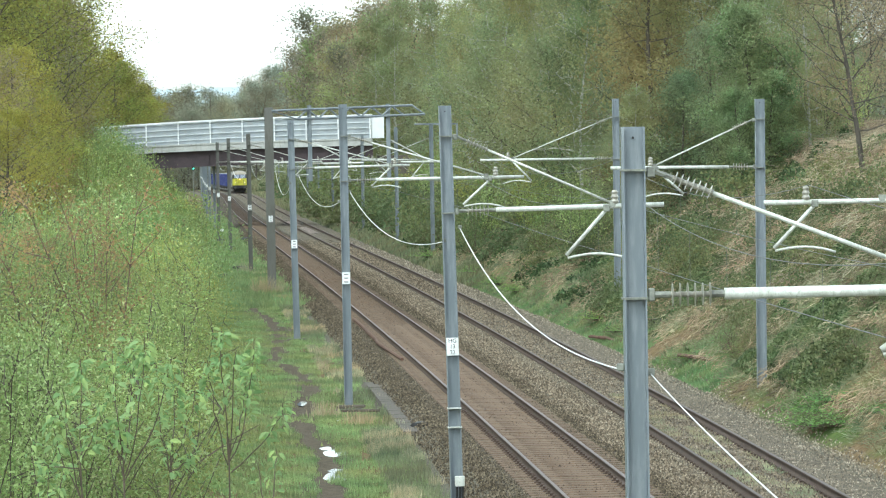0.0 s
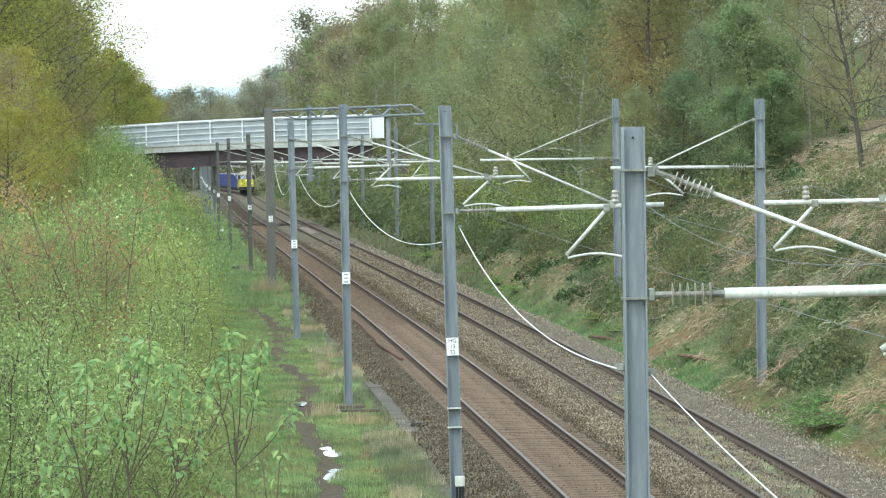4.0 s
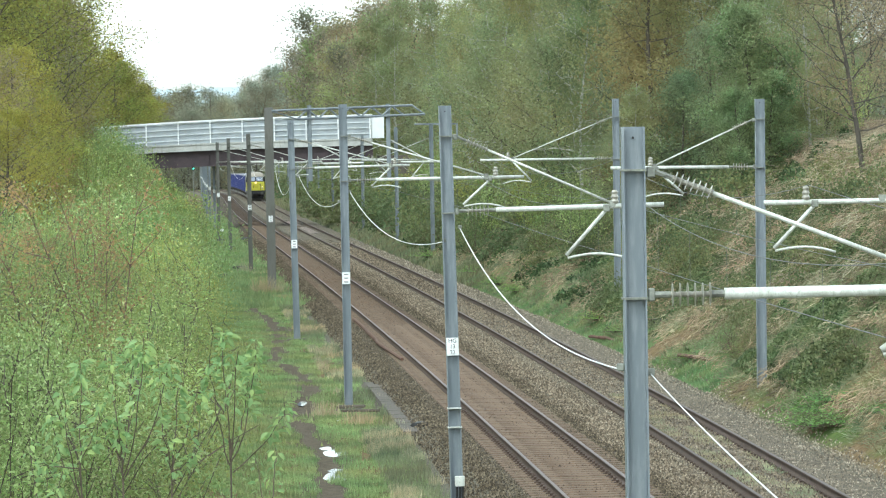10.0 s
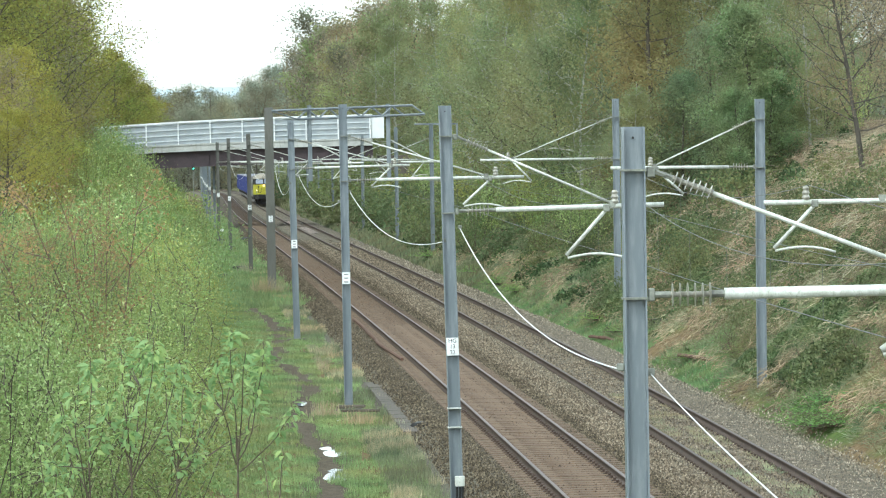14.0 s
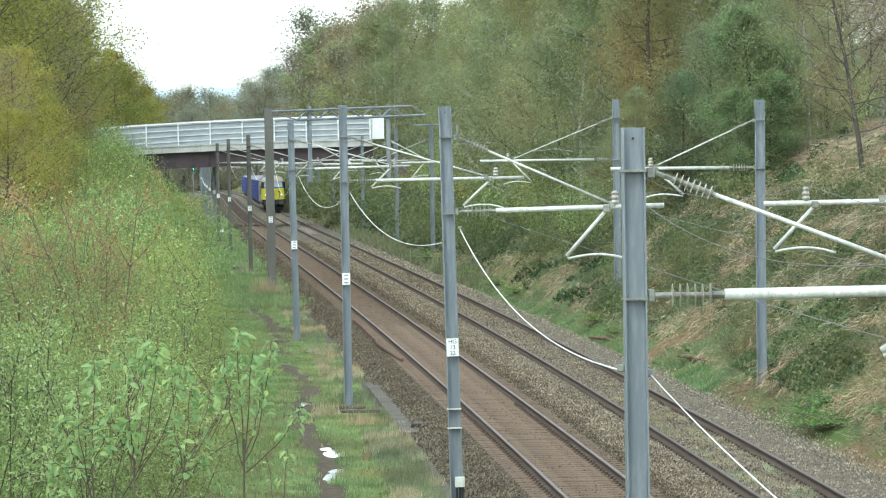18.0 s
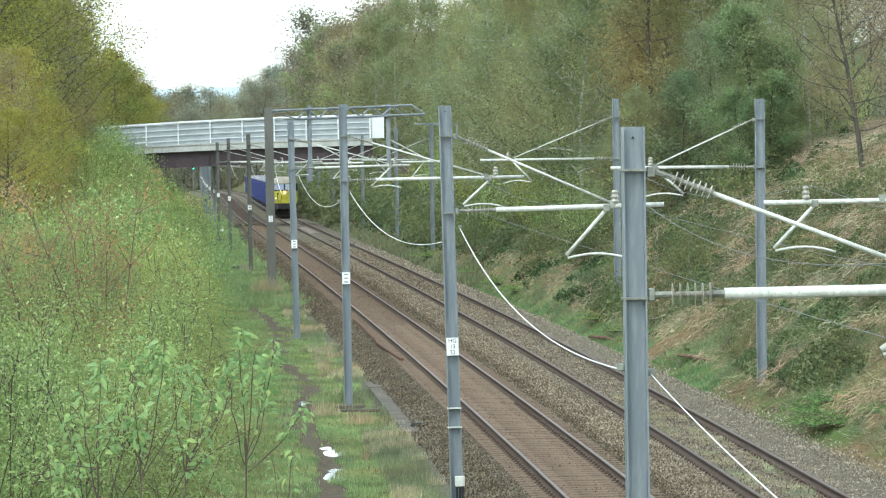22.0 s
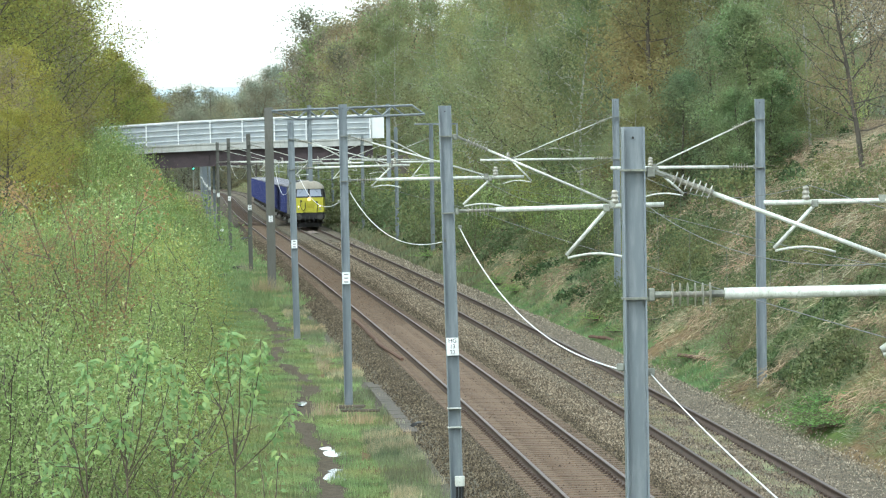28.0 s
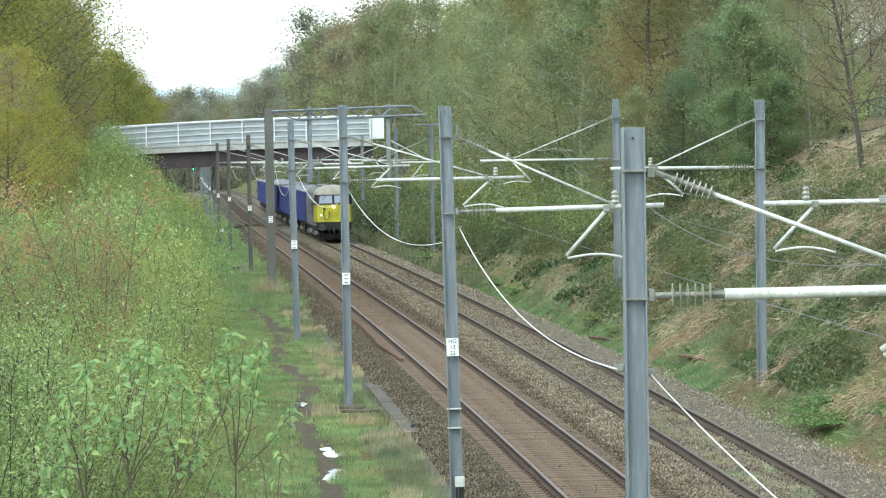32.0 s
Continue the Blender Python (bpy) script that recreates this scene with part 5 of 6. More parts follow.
def build_grass():
    rng = np.random.default_rng(8)
    blades("verge_grass", "bright green grass beside the line", strew(56000, 96, 420, -9.2, -4.5, rng, lambda k, u, y: (k < 0.26 or u < -5.6) and off_path(u, y), 1.0, 0.5), 0.11, 0.009, GRASS, rng)
    blades("verge_straw", "dry straw-coloured grass beside the line", strew(6000, 96, 330, -7.8, -4.2, rng, lambda k, u, y: k > 0.12 and u > -5.5 + 0.9 * k and off_path(u, y), 1.0, 0.5), 0.20, 0.008, STRAW, rng)
    blades("cess_weeds", "dull grass creeping over the cess", strew(6000, 98, 300, -5.3, -4.3, rng, lambda k, u, y: k > -0.1, 4.0, 0.9), 0.20, 0.010, GRASS_DULL, rng)
    blades("slope_grass", "dull green grass on the cutting slope", strew(22000, 104, 420, 5.2, 17, rng, lambda k, u, y: k < (0.0 if u < 9 or y < 128 else -0.28), 2.0, 0.7), 0.26, 0.011, GRASS_DULL, rng, 1.0, 0.5, 0.3, 0.15)
    blades("slope_foot_grass", "fresh green grass at the foot of the slope", strew(30000, 104, 420, 4.75, 7.4, rng, lambda k, u, y: k > (-0.25 if y > 140 else 0.22) + 0.35 * max(u - 5.9, 0), 5.0, 0.25), 0.13, 0.011, GRASS, rng, 0.6)
    blades("slope_bracken", "brown dead bracken on the cutting slope", strew(52000, 104, 380, 5.0, 26, rng, lambda k, u, y: (k > 0.04 and (u > 6.3 or y < 140)) or (u > 9 and y > 128 and k > -0.3), 2.0, 0.7), 0.34, 0.011, BRACKEN, rng, 0.9, 0.5, -0.2, 0.25)
    blades("far_verge_grass", "green grass along the distant verge", strew(20000, 225, 560, -9.6, -3.7, rng, lambda k, u, y: k > max(u + 4.8, 0) * 0.6 - 0.6, 1.0, 0.5), 0.26, 0.028, GRASS, rng)
    blades("far_slope_grass", "rough green grass on the distant slope foot", strew(16000, 250, 640, 4.6, 9.0, rng, lambda k, u, y: True, 1.0, 0.5), 0.34, 0.034, GRASS_DULL, rng)
    blades("distant_slope_grass", "rough grass on the slopes past the bridge", strew(9000, 600, 1100, 3.9, 12.0, rng, lambda k, u, y: True, 1.0, 0.5), 0.7, 0.09, GRASS_DULL, rng)
    blades("slope_stalks", "long bleached stalks of dead bracken on the upper slope", strew(18000, 104, 300, 8.5, 27, rng, lambda k, u, y: k > -0.2 and u > 8.5 + 3 * (y < 140), 7.0, 0.3), 0.62, 0.012, STALK, rng, 0.9, 0.7, -0.5, 0.45)
    blades("slope_straw", "pale straw stalks on the cutting slope", strew(24000, 104, 300, 5.5, 18, rng, lambda k, u, y: k > -0.08, 2.0, 0.7), 0.36, 0.010, STALK, rng, 0.8, 0.7, -0.6, 0.42)


build_grass()


def build_mats():
    """Low tangles of bramble and ivy that cover the far slope in mounds."""
    rng = np.random.default_rng(21)
    tangle = leafy("tangle_leaves", [(0.05, 0.075, 0.03), (0.095, 0.13, 0.05), (0.17, 0.215, 0.095)], 0.3, 0.2, 1.1)
    for name, label, n, y0, y1, size, seed in (("bramble_tangle", "dark green tangle of bramble and ivy on the slope", 100000, 102, 200, 0.07, 11.0),
                                               ("far_bramble_tangle", "dark green tangle of bramble on the distant slope", 30000, 190, 420, 0.13, 12.0)):
        c = []
        while len(c) < n:
            y = y0 * (y1 / y0) ** rng.random()
            u = rng.uniform(5.6, 18)
            k = noise.noise((u * 0.55, y * 0.12, seed)) + 0.55 * noise.noise((u * 1.6, y * 0.4, seed)) - 0.06 * max(u - (9.5 if y < 190 else 13), 0)
            if k > 0.08:
                x = mid_x(y) + u
                c.append((x, y, ground_at(x, y) + 0.12 + min(k, 0.7) * 0.8 * rng.random() ** 0.5))
        v, f = leaf_tris(np.array(c), size, rng, 0.3, 1.5)
        tagged(mesh_np(name, v, f, tangle), label, "bramble", kind="stuff")


build_mats()


def build_weeds():
    """Bright nettle patches, dry tufts and weeds in the far track."""
    rng = np.random.default_rng(15)
    nettle = leafy("nettle_leaves", [(0.12, 0.23, 0.05), (0.18, 0.33, 0.075), (0.27, 0.42, 0.12)], 0.3, 0.15)
    for y, u, s in ((121, 6.0, 1.0), (116.5, 5.6, 1.0), (118, 5.45, 1.2), (120, 5.7, 1.1), (114, 6.2, 0.8), (152, 5.6, 0.6), (176, 5.6, 0.9), (186, 5.8, 1.0), (228, 5.6, 1.2), (240, 5.7, 1.2), (262, 5.8, 1.3), (300, 5.8, 1.4)):
        x = mid_x(y) + u
        ob = build_bush("nettle_patch", "patch of bright green nettles at the foot of the slope", int(y), 0.45, 1.1, 2200, 0.05, STEM_BROWN, nettle, 22, 1.5, 0.16, "weeds")
        ob.matrix_world = pose(x, y, ground_at(x, y)) @ Matrix.Diagonal((s, s * 1.6, s * 0.36, 1))
    for x, y, h, n in ((-8.9, 247.5, 0.95, 260), (-8.2, 248.0, 0.8, 200), (-3.15, 132.0, 0.45, 160), (-2.2, 128.5, 0.35, 120), (-11.4, 290, 0.8, 150)):
        base = np.array((x, y, ground_at(x, y)))
        p = base + rng.normal(size=(n, 3)) * np.array((0.22, 0.35, 0))
        top = p + np.stack([rng.normal(size=n) * 0.22 * h, rng.normal(size=n) * 0.22 * h, h * rng.uniform(0.5, 1.1, n)], 1)
        a = rng.uniform(0, 3.14, n)
        w = np.stack([np.cos(a), np.sin(a), 0 * a], 1) * 0.011
        ob = mesh_np("dry_tuft", np.stack([p - w, p + w, top], 1).reshape(-1, 3), np.arange(n * 3).reshape(n, 3), STRAW)
        tagged(ob, "tall tuft of dry straw-coloured grass", "grass tuft", "dry tufts", "stuff")
    spots = []
    while len(spots) < 1900:
        y = 92 * (136 / 92) ** rng.random()
        off = rng.uniform(-0.6, 0.65)
        if noise.noise((off * 2, y * 0.3, 9.0)) > 0.05:
            spots.append((right_x(y) + off, y, -0.172))
    blades("track_weeds", "pale green weeds growing between the far rails", spots, 0.05, 0.011, leafy("sage_weeds", [(0.18, 0.19, 0.12), (0.25, 0.27, 0.18), (0.33, 0.35, 0.25)], 0.3, 0.4), rng)


build_weeds()


# ---- puddles and things that lie about ----
def build_puddles():
    water = Mat("puddle_water", 0.03, 0.0, 0.6)
    water.color((0.03, 0.03, 0.025))
    for y, u, ry, rx in ((107.6, -6.30, 1.5, 0.24), (109.6, -6.22, 0.6, 0.15), (115.8, -6.12, 1.3, 0.19), (117.6, -6.28, 0.6, 0.12), (137.7, -6.42, 1.0, 0.10), (203.7, -7.5, 2.4, 0.13), (255.7, -6.6, 2.5, 0.12), (200.6, -5.8, 1.8, 0.10)):
        bm = bmesh.new()
        ring = []
        x0 = mid_x(y) + u
        zt = sum(ground_at(x0 + dx, y + dy) for dx in (-rx, 0, rx) for dy in (-ry, 0, ry)) / 9 + 0.012
        rx, ry = rx * 1.3, ry * 1.15
        for i in range(28):
            a = 6.2832 * i / 28
            k = 1 + 0.35 * noise.noise((math.cos(a) * 1.5, math.sin(a) * 1.5, y))
            ring.append(bm.verts.new((rx * k * math.cos(a), ry * k * math.sin(a), 0)))
        f = bm.faces.new(ring)
        ext = bmesh.ops.extrude_face_region(bm, geom=[f])
        bmesh.ops.translate(bm, vec=(0, 0, -0.12), verts=[v for v in ext["geom"] if isinstance(v, bmesh.types.BMVert)])
        bmesh.ops.recalc_face_normals(bm, faces=bm.faces)
        ob = part("puddle", bm, water.m)
        ob.matrix_world = pose(x0, y, zt)
        tagged(ob, "shallow puddle on the muddy path reflecting the sky", "puddle", "puddles", "structure")


build_puddles()


def build_clutter():
    # a worn spare rail beside the track
    pts = []
    for y, u in ((194.4, -3.10), (186, -3.08), (176, -3.09), (172.5, -3.10), (170.5, -3.16), (166.8, -3.12), (156.4, -2.92)):
        x = mid_x(y) + u
        pts.append((x, y, ground_at(x, y) + 0.15))
    bm = bmesh.new()
    tube(bm, pts, 0.055, 6)
    tagged(part("spare_rail", bm, RUST), "bent rusty spare rail lying on the ballast", "rail")
    # planks at the foot of a mast
    for dx, dy, ln, rz in ((0.05, -0.9, 0.75, 4), (0.35, -2.2, 1.0, -3), (0.1, -0.4, 0.7, 2)):
        x, y = -2.57 + dx, 134 + dy
        ob = part("plank", bm_box((0, 0, 0.04), (ln, 0.14, 0.07), 0.01), TIMBER)
        ob.matrix_world = pose(x, y, ground_at(x, y) + 0.12, 0, 0, rz)
        tagged(ob, "old brown timber plank at the foot of a mast", "plank", "planks")
    for x, y, s in ((-12.1, 279, 0.35), (-11.8, 295.5, 0.45), (-15.2, 393, 0.4), (-17.4, 395, 0.45), (7.2, 170, 0.3), (-0.62, 123.6, 0.24)):
        bm = bmesh.new()
        bmesh.ops.create_icosphere(bm, subdivisions=2, radius=s)
        for v in bm.verts:
            v.co *= 1 + 0.4 * noise.noise(v.co * 4 + Vector((x, y, 0)))
            v.co.z *= 0.45
        ob = part("rubbish_sack", bm, INK)
        ob.matrix_world = pose(x, y, ground_at(x, y) + s * 0.25)
        tagged(ob, "crumpled dark rubbish sack lying in the grass", "rubbish")
    for x, y, s in ((-10.3, 250, 0.14), (-2.74, 129, 0.05), (-5.0, 131, 0.05)):
        bm = bmesh.new()
        bmesh.ops.create_icosphere(bm, subdivisions=2, radius=s)
        for v in bm.verts:
            v.co *= 1 + 0.5 * noise.noise(v.co * 9 + Vector((x, y, 0)))
            v.co.z *= 0.4
        ob = part("litter", bm, PLATE_WHITE)
        ob.matrix_world = pose(x, y, ground_at(x, y) + s * 0.4)
        tagged(ob, "scrap of white litter on the grass", "litter")
    # a low marker post with a white board
    y = 372.0
    x = left_x(y) - 4.1
    post = empty("marker_post", pose(x, y, ground_at(x, y)))
    tagged(post, "small white marker board on a thin post", "marker post")
    part("post", bm_tube([(0, 0, -0.2), (0, 0, 1.3)], 0.03, 6), FITTING, post)
    part("board", bm_box((0, -0.04, 1.25), (0.28, 0.02, 0.2), 0.004), PLATE_WHITE, post)
    # a colour-light signal past the bridge
    y = 880.0
    x = left_x(y) - 4.95
    sig = empty("railway_signal", pose(x, y, ground_at(x, y)))
    tagged(sig, "colour-light railway signal showing green on a grey post", "signal")
    part("post", bm_tube([(0, 0, -0.3), (0, 0, 4.8)], 0.09, 8), FITTING, sig)
    head = part("signal_head", bm_box((0, -0.12, 5.4), (0.5, 0.3, 1.3), 0.03), INK, sig)
    for i, zz in enumerate((5.05, 5.40, 5.75)):
        part("lens", bm_tube([(0, -0.34, zz), (0, -0.27, zz)], 0.10, 12), GREEN_LIGHT if i == 0 else INK, head)
    # drainage bars at the foot of the far slope
    for y, u in ((150, 5.6), (176, 5.0)):
        x = mid_x(y) + u
        ob = part("scrap_bar", bm_tube([(-0.5, 2.6, 0.07), (0.0, 0, 0.10), (0.35, -2.6, 0.06)], 0.06, 6), RUST)
        ob.matrix_world = pose(x, y, ground_at(x, y) + 0.03)
        tagged(ob, "rusty bar lying at the foot of the slope", "scrap bar")


build_clutter()


# ---- saplings in front of the camera ----
def broad_leaf(size, bend, fold):
    """One oval leaf along +y, folded on its midrib and bent down at the tip."""
    bm = bmesh.new()
    mid, left, right = [], [], []
    for k, w in ((0.0, 0.0), (0.18, 0.15), (0.42, 0.245), (0.68, 0.20), (0.88, 0.09), (1.0, 0.0)):
        z = -bend * k * k * size
        mid.append(bm.verts.new((0, k * size, z)))
        if w:
            left.append(bm.verts.new((-w * size, k * size, z + fold * w * size)))
            right.append(bm.verts.new((w * size, k * size, z + fold * w * size)))
    for row, flip in ((left, False), (right, True)):
        chain = [(mid[0], mid[1], row[0])] + [(mid[i + 1], mid[i + 2], row[i + 1], row[i]) for i in range(3)] + [(mid[4], mid[5], row[3])]
        for f in chain:
            bm.faces.new(f[::-1] if flip else f)
    me = bpy.data.meshes.new("leaf")
    bm.to_mesh(me)
    bm.free()
    me.materials.append(LEAF_SALLOW)
    return me


leaf_meshes = [broad_leaf(z, b, f) for z, b, f in ((0.058, 0.3, 0.4), (0.048, 0.1, 0.6), (0.066, 0.45, 0.3), (0.04, 0.2, 0.8))]


def build_sapling(x, y, foot, seed, shoots):
    """A young sallow: a stem from the ground to the fork, then long shoots, each ending in a tuft of leaves.
    foot: height of the fork; shoots: (x, height of the tip, leaves)."""
    rng = np.random.default_rng(seed)
    g = ground_at(x, y)
    ob = empty("sallow_sapling", pose(x, y, g))
    tagged(ob, "young sallow with broad fresh green leaves on thin stems", "sapling", "saplings on the bank")
    stem = limb_points((0, 0, -0.3), (0, 0, 1), foot - g + 0.3, rng, 8, 0.03, 0.03)
    stem = [p + np.array((-stem[-1][0], -stem[-1][1], 0.0)) * (i / 8) for i, p in enumerate(stem)]
    bm = bmesh.new()
    woody(bm, stem, 0.0085, 0.0052, 6)
    part("stem", bm, STEM_BROWN, ob)
    for tip_x, tip_z, leaves in shoots:
        start = stem[8] * 1.0
        start[2] -= rng.uniform(0.0, 0.25)
        tip = np.array((tip_x - x, rng.uniform(-0.3, 0.3), tip_z - g))
        bow = np.array((0.25 * (tip[0] - start[0]), rng.uniform(-0.05, 0.05), -0.06 * (tip[2] - start[2])))
        pts = [start + (tip - start) * k + bow * 4 * k * (1 - k) * 0.6 + rng.normal(size=3) * 0.006 for k in np.linspace(0, 1, 8)]
        bm = bmesh.new()
        woody(bm, pts, 0.0044, 0.0020, 5)
        shoot = part("shoot", bm, STEM_BROWN, ob)
        ln = float(np.linalg.norm(tip - start))
        for i in range(int(leaves * 1.3)):
            k = max(1 - abs(rng.normal()) * 0.13 / max(ln, 0.25), 0.25) if i % 5 else rng.uniform(0.3, 1.0)
            j = min(int(k * 7), 6)
            f = k * 7 - j
            c = pts[j] * (1 - f) + pts[j + 1] * f
            a = rng.uniform(0, 6.283)
            d = np.array((math.cos(a), math.sin(a), rng.uniform(-1.1, 0.35)))
            turn = Vector(d).to_track_quat("Y", "Z").to_matrix().to_4x4()
            share("leaf", leaf_meshes[i % len(leaf_meshes)], shoot, Matrix.Translation(c + d * rng.uniform(0.008, 0.045)) @ turn @ pose(0, 0, 0, 0, rng.uniform(-60, 60), 0))
    return ob, pose(x, y, g), 5.2 - g


saplings = [build_sapling(-2.11, 30, 4.57, 1, ((-2.28, 4.83, 44), (-2.10, 5.15, 46), (-2.40, 4.55, 22), (-2.02, 4.75, 26), (-2.18, 5.0, 16))),
            build_sapling(-1.83, 29.5, 4.62, 2, ((-1.76, 5.26, 52), (-1.67, 5.31, 44), (-1.84, 4.86, 36), (-1.89, 5.21, 40), (-1.54, 5.17, 36), (-1.95, 4.95, 18))),
            build_sapling(-1.62, 31, 4.60, 3, ((-1.70, 5.08, 40), (-1.59, 4.95, 34), (-1.47, 4.92, 30), (-1.50, 4.52, 18), (-1.66, 4.66, 22))),
            build_sapling(-1.22, 30, 4.68, 4, ((-1.25, 5.31, 50), (-1.32, 5.14, 34), (-1.05, 5.24, 52), (-1.10, 5.08, 40), (-0.88, 4.87, 30), (-1.16, 5.20, 24))),
            build_sapling(-2.36, 31, 4.25, 5, ((-2.40, 4.40, 26), (-2.30, 4.46, 16), (-2.5, 4.62, 18))),
            build_sapling(-1.02, 31, 4.30, 6, ((-1.00, 4.53, 18), (-1.12, 4.46, 10)))]


# ---- distance ----
def build_hills():
    # both hill colours carry the distance haze as pale blue-grey
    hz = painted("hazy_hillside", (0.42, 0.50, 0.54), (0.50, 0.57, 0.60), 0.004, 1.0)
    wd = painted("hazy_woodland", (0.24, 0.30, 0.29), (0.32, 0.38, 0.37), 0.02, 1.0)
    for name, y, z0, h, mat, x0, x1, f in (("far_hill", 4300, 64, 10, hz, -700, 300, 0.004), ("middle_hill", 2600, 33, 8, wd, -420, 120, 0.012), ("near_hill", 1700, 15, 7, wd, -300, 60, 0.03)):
        verts, faces = [], []
        n = 160
        for i in range(n + 1):
            x = x0 + (x1 - x0) * i / n
            top = z0 + h * noise.noise((x * f, y * 0.01, 0)) + h * 0.35 * noise.noise((x * f * 5, 3, 0)) + h * 0.15 * noise.noise((x * f * 19, 8, 0))
            verts += [(x, y, -20), (x, y + 60, top), (x, y + 260, top - 8)]
        for i in range(n):
            b = i * 3
            faces += [(b, b + 3, b + 4, b + 1), (b + 1, b + 4, b + 5, b + 2)]
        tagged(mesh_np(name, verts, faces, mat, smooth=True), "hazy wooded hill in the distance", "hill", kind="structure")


build_hills()

build_sleepers(left_track, left_x, SLEEPER, 84.0, 190.0, 480.0)
build_sleepers(right_track, right_x, SLEEPER_GREY, 84.0, 170.0, 480.0, -0.045)


# ---- loose stones of the ballast ----
def build_patch():
    """A strip of fresh pale ballast in the far track."""
    fresh = build_ballast_material("fresh_ballast", (0.16, 0.13, 0.115), (0.40, 0.34, 0.31), (0.28, 0.22, 0.19))
    for a0, a1, y0, y1 in ((-0.25, 0.45, 405, 440), (-0.45, 0.3, 446, 478)):
        sweep("fresh_ballast", right_x, ((a0, -0.175), (a0 + 0.2, -0.12), (a1 - 0.2, -0.12), (a1, -0.175)), y0, y1, fresh, right_track, closed=False)


build_patch()


def build_stones(name, label, fn, a0, a1, n, y0, y1, mat, seed):
    rng = np.random.default_rng(seed)
    y = y0 * (y1 / y0) ** (rng.random(n) ** 0.93 * rng.uniform(0.86, 1.0, n))
    off = rng.uniform(a0, a1, n)
    x = np.array([fn(v) for v in y]) + off
    edge = np.clip((np.abs(off) - 1.2) / 1.3, 0, 1)
    z = -0.182 + 0.012 * (np.abs(off) < 0.69) - 0.05 * edge - 0.42 * np.clip((np.abs(off) - 1.9) / 0.7, 0, 1) * (fn is not mid_x)
    for i in np.flatnonzero(np.abs(off) > 1.9):
        z[i] = max(z[i], ground_at(x[i], y[i]) + 0.005)
    s = rng.uniform(0.014, 0.035, n) * np.clip(y / 170, 1.0, 1.9)
    base = np.stack([x, y, z], 1)
    a = rng.uniform(0, 6.283, n)
    v = []
    for k in range(3):
        b = a + k * 2.094 + rng.uniform(-0.4, 0.4, n)
        v.append(base + np.stack([np.cos(b) * s, np.sin(b) * s, -0.01 + 0 * s], 1))
    v.append(base + np.stack([rng.normal(size=n) * s * 0.4, rng.normal(size=n) * s * 0.4, s * rng.uniform(0.6, 1.3, n)], 1))
    verts = np.stack(v, 1).reshape(-1, 3)
    i = np.arange(n)[:, None] * 4
    faces = np.concatenate([i + np.array([[0, 1, 3]]), i + np.array([[1, 2, 3]]), i + np.array([[2, 0, 3]])], 0)
    tagged(mesh_np(name, verts, faces, mat), label, "ballast", kind="stuff")


def stone_material(name, tones):
    k = Mat(name, 0.9, 0.0, 0.2)
    k.color(k.mix(1.0, k.ramp(k.island(), [(i / (len(tones) - 1), t) for i, t in enumerate(tones)]), k.ramp(k.noise(0.7, 4), [(0.35, (0.72, 0.65, 0.56)), (0.65, (1.15, 1.08, 0.98))]), "MULTIPLY"))
    return k.m


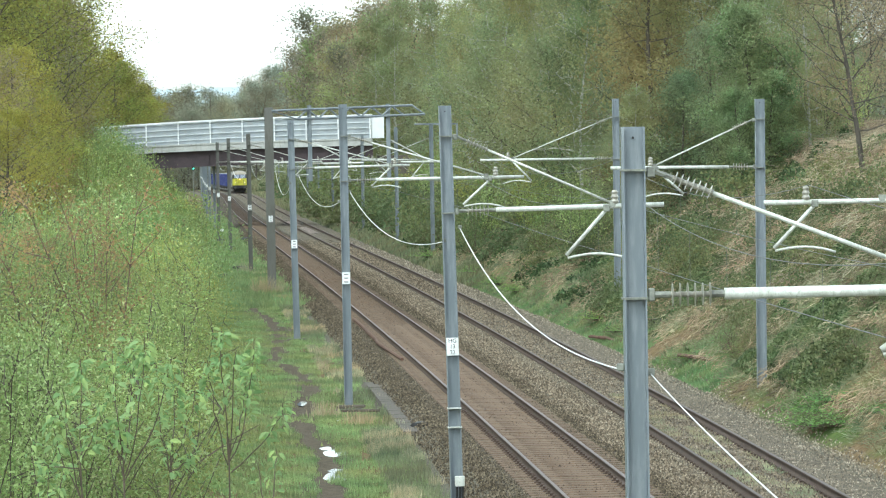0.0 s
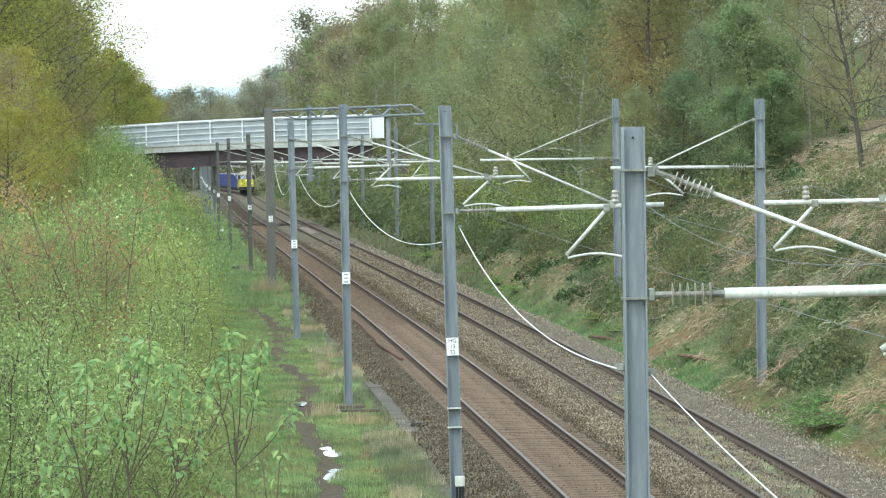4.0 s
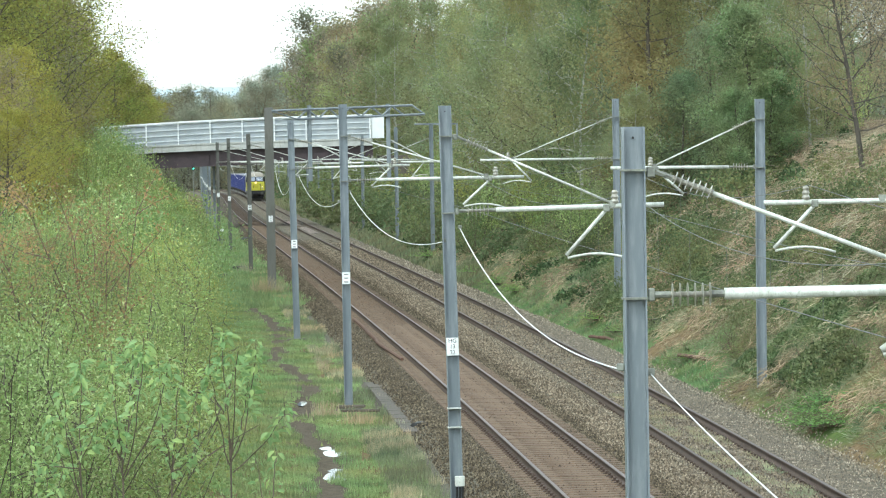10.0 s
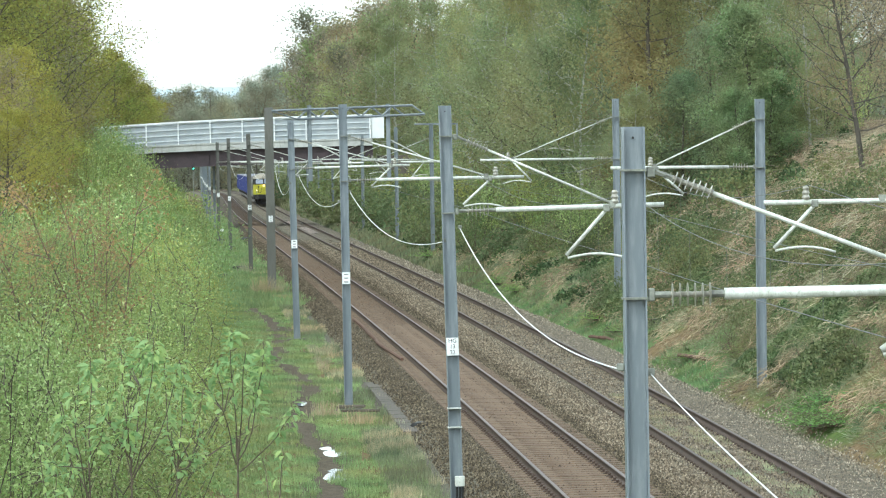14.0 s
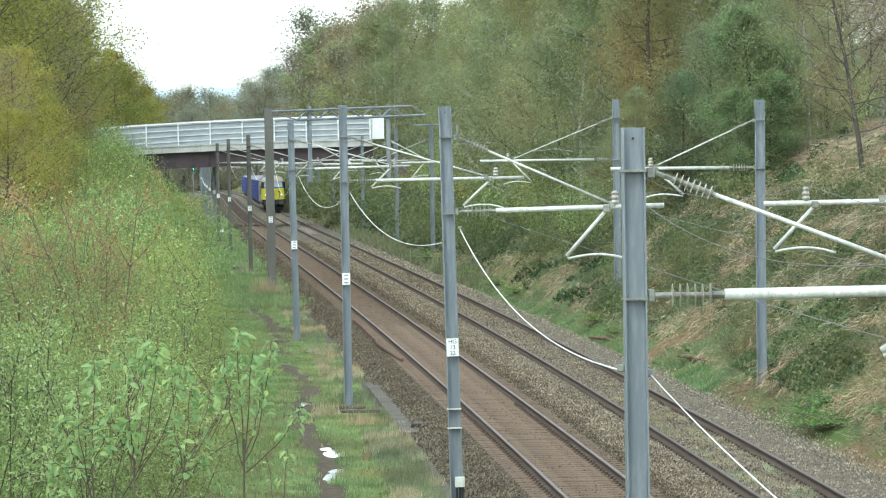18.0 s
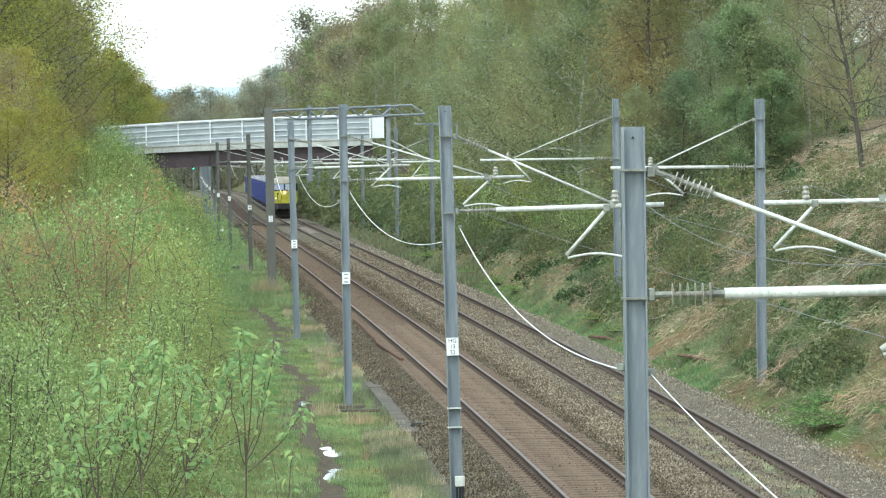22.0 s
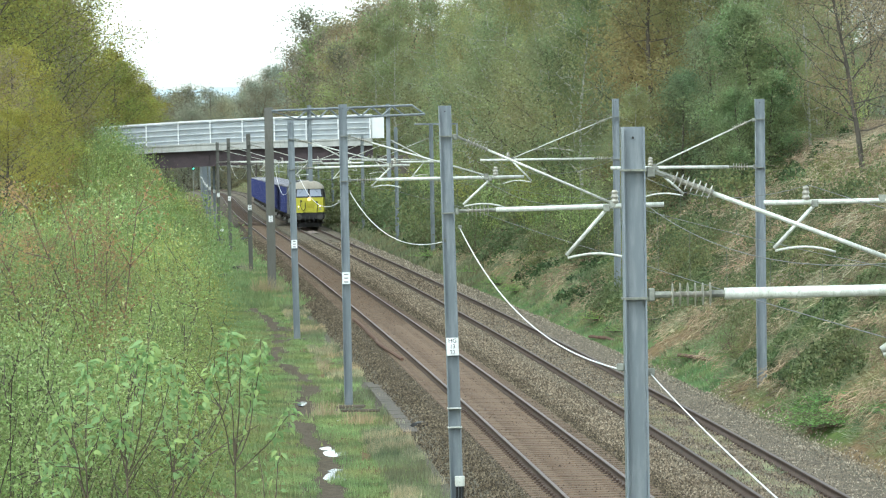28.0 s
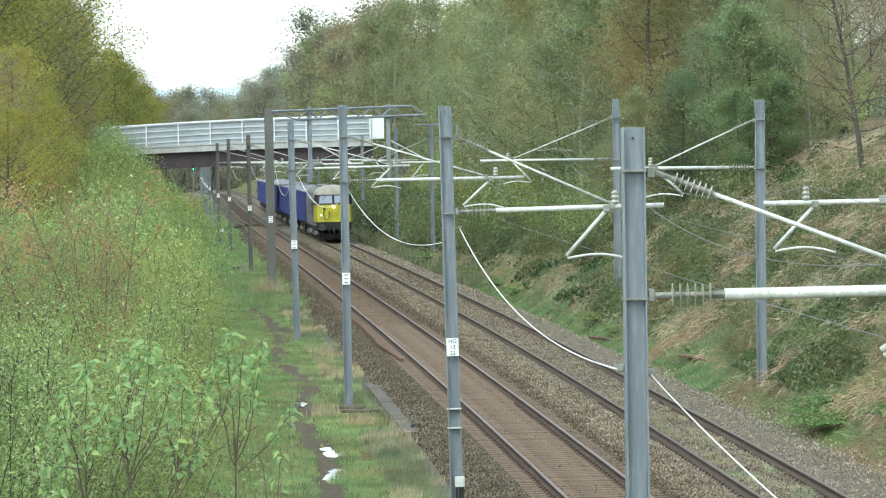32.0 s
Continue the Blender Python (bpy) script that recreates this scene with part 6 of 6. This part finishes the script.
STONE = stone_material("ballast_stone", [(0.046, 0.039, 0.029), (0.118, 0.099, 0.074), (0.205, 0.174, 0.134), (0.40, 0.355, 0.285)])
STONE_PALE = stone_material("pale_ballast_stone", [(0.062, 0.055, 0.043), (0.155, 0.139, 0.111), (0.268, 0.243, 0.198), (0.50, 0.465, 0.40)])
STONE_DARK = stone_material("oily_stone", [(0.032, 0.028, 0.020), (0.072, 0.061, 0.044), (0.125, 0.107, 0.078), (0.26, 0.23, 0.175)])
STONE_RUST = stone_material("rusty_stone", [(0.035, 0.025, 0.018), (0.125, 0.085, 0.057), (0.21, 0.15, 0.102)])
build_stones("ballast_stones_near", "grey-brown ballast stones beside the near track", left_x, -2.35, -0.85, 52000, 84, 430, STONE_DARK, 1)
build_stones("ballast_stones_oily", "dark oily ballast stones along the near track", mid_x, -1.05, -0.1, 28000, 84, 380, STONE_DARK, 2)
build_stones("ballast_stones_between", "grey ballast stones between the tracks", mid_x, -0.25, 1.05, 34000, 84, 380, STONE, 5)
build_stones("ballast_stones_four_foot", "rust-stained stones between the rails", left_x, -0.68, 0.68, 9000, 84, 300, STONE_RUST, 3)
build_stones("ballast_stones_far", "grey-brown ballast stones between the far rails", right_x, -0.68, 0.68, 22000, 84, 380, STONE, 4)
build_stones("ballast_stones_crest", "pale grey ballast stones along the edge of the far track", right_x, -1.75, -0.82, 18000, 84, 380, STONE_PALE, 6)
build_stones("ballast_stones_cess", "pale grey ballast stones beside the far rail", right_x, 0.82, 3.35, 44000, 84, 380, STONE_PALE, 7)


SWAY = ((0, -20), (1, -16), (2, -17), (3, -10), (4.5, -9), (6, -12), (7, 3), (8, 0), (9, -18), (10, -19), (11, -3), (12, 1), (13, 0), (14, -4), (15.5, 2), (17, 9), (18, 6),
        (19, 2), (20, 1), (21, 8), (22, 14), (23, 15), (24, 13), (25, 5), (26.5, -4), (28, -11), (29, -8), (30, -12), (31, -6), (32, -9))


def motions():
    """Everything that moves: the train, and the saplings in the wind."""
    times = list(range(0, 33))
    walk(locomotive, [(t, on_track(front_y(t), 19.4)) for t in times])
    for i, w in enumerate(wagons):
        back = 19.4 + WAGON_LEN * i
        walk(w, [(t, on_track(front_y(t) + back, WAGON_LEN)) for t in times])
    for i, (ob, m, h) in enumerate(saplings):
        walk(ob, [(t, m @ pose(0, 0, 0, 0.25 * math.sin(t * 1.1 + i), math.degrees((s + 2.5 * math.sin(t * 2.3 + i * 1.7)) / 300 / h), 0)) for t, s in SWAY])


motions()
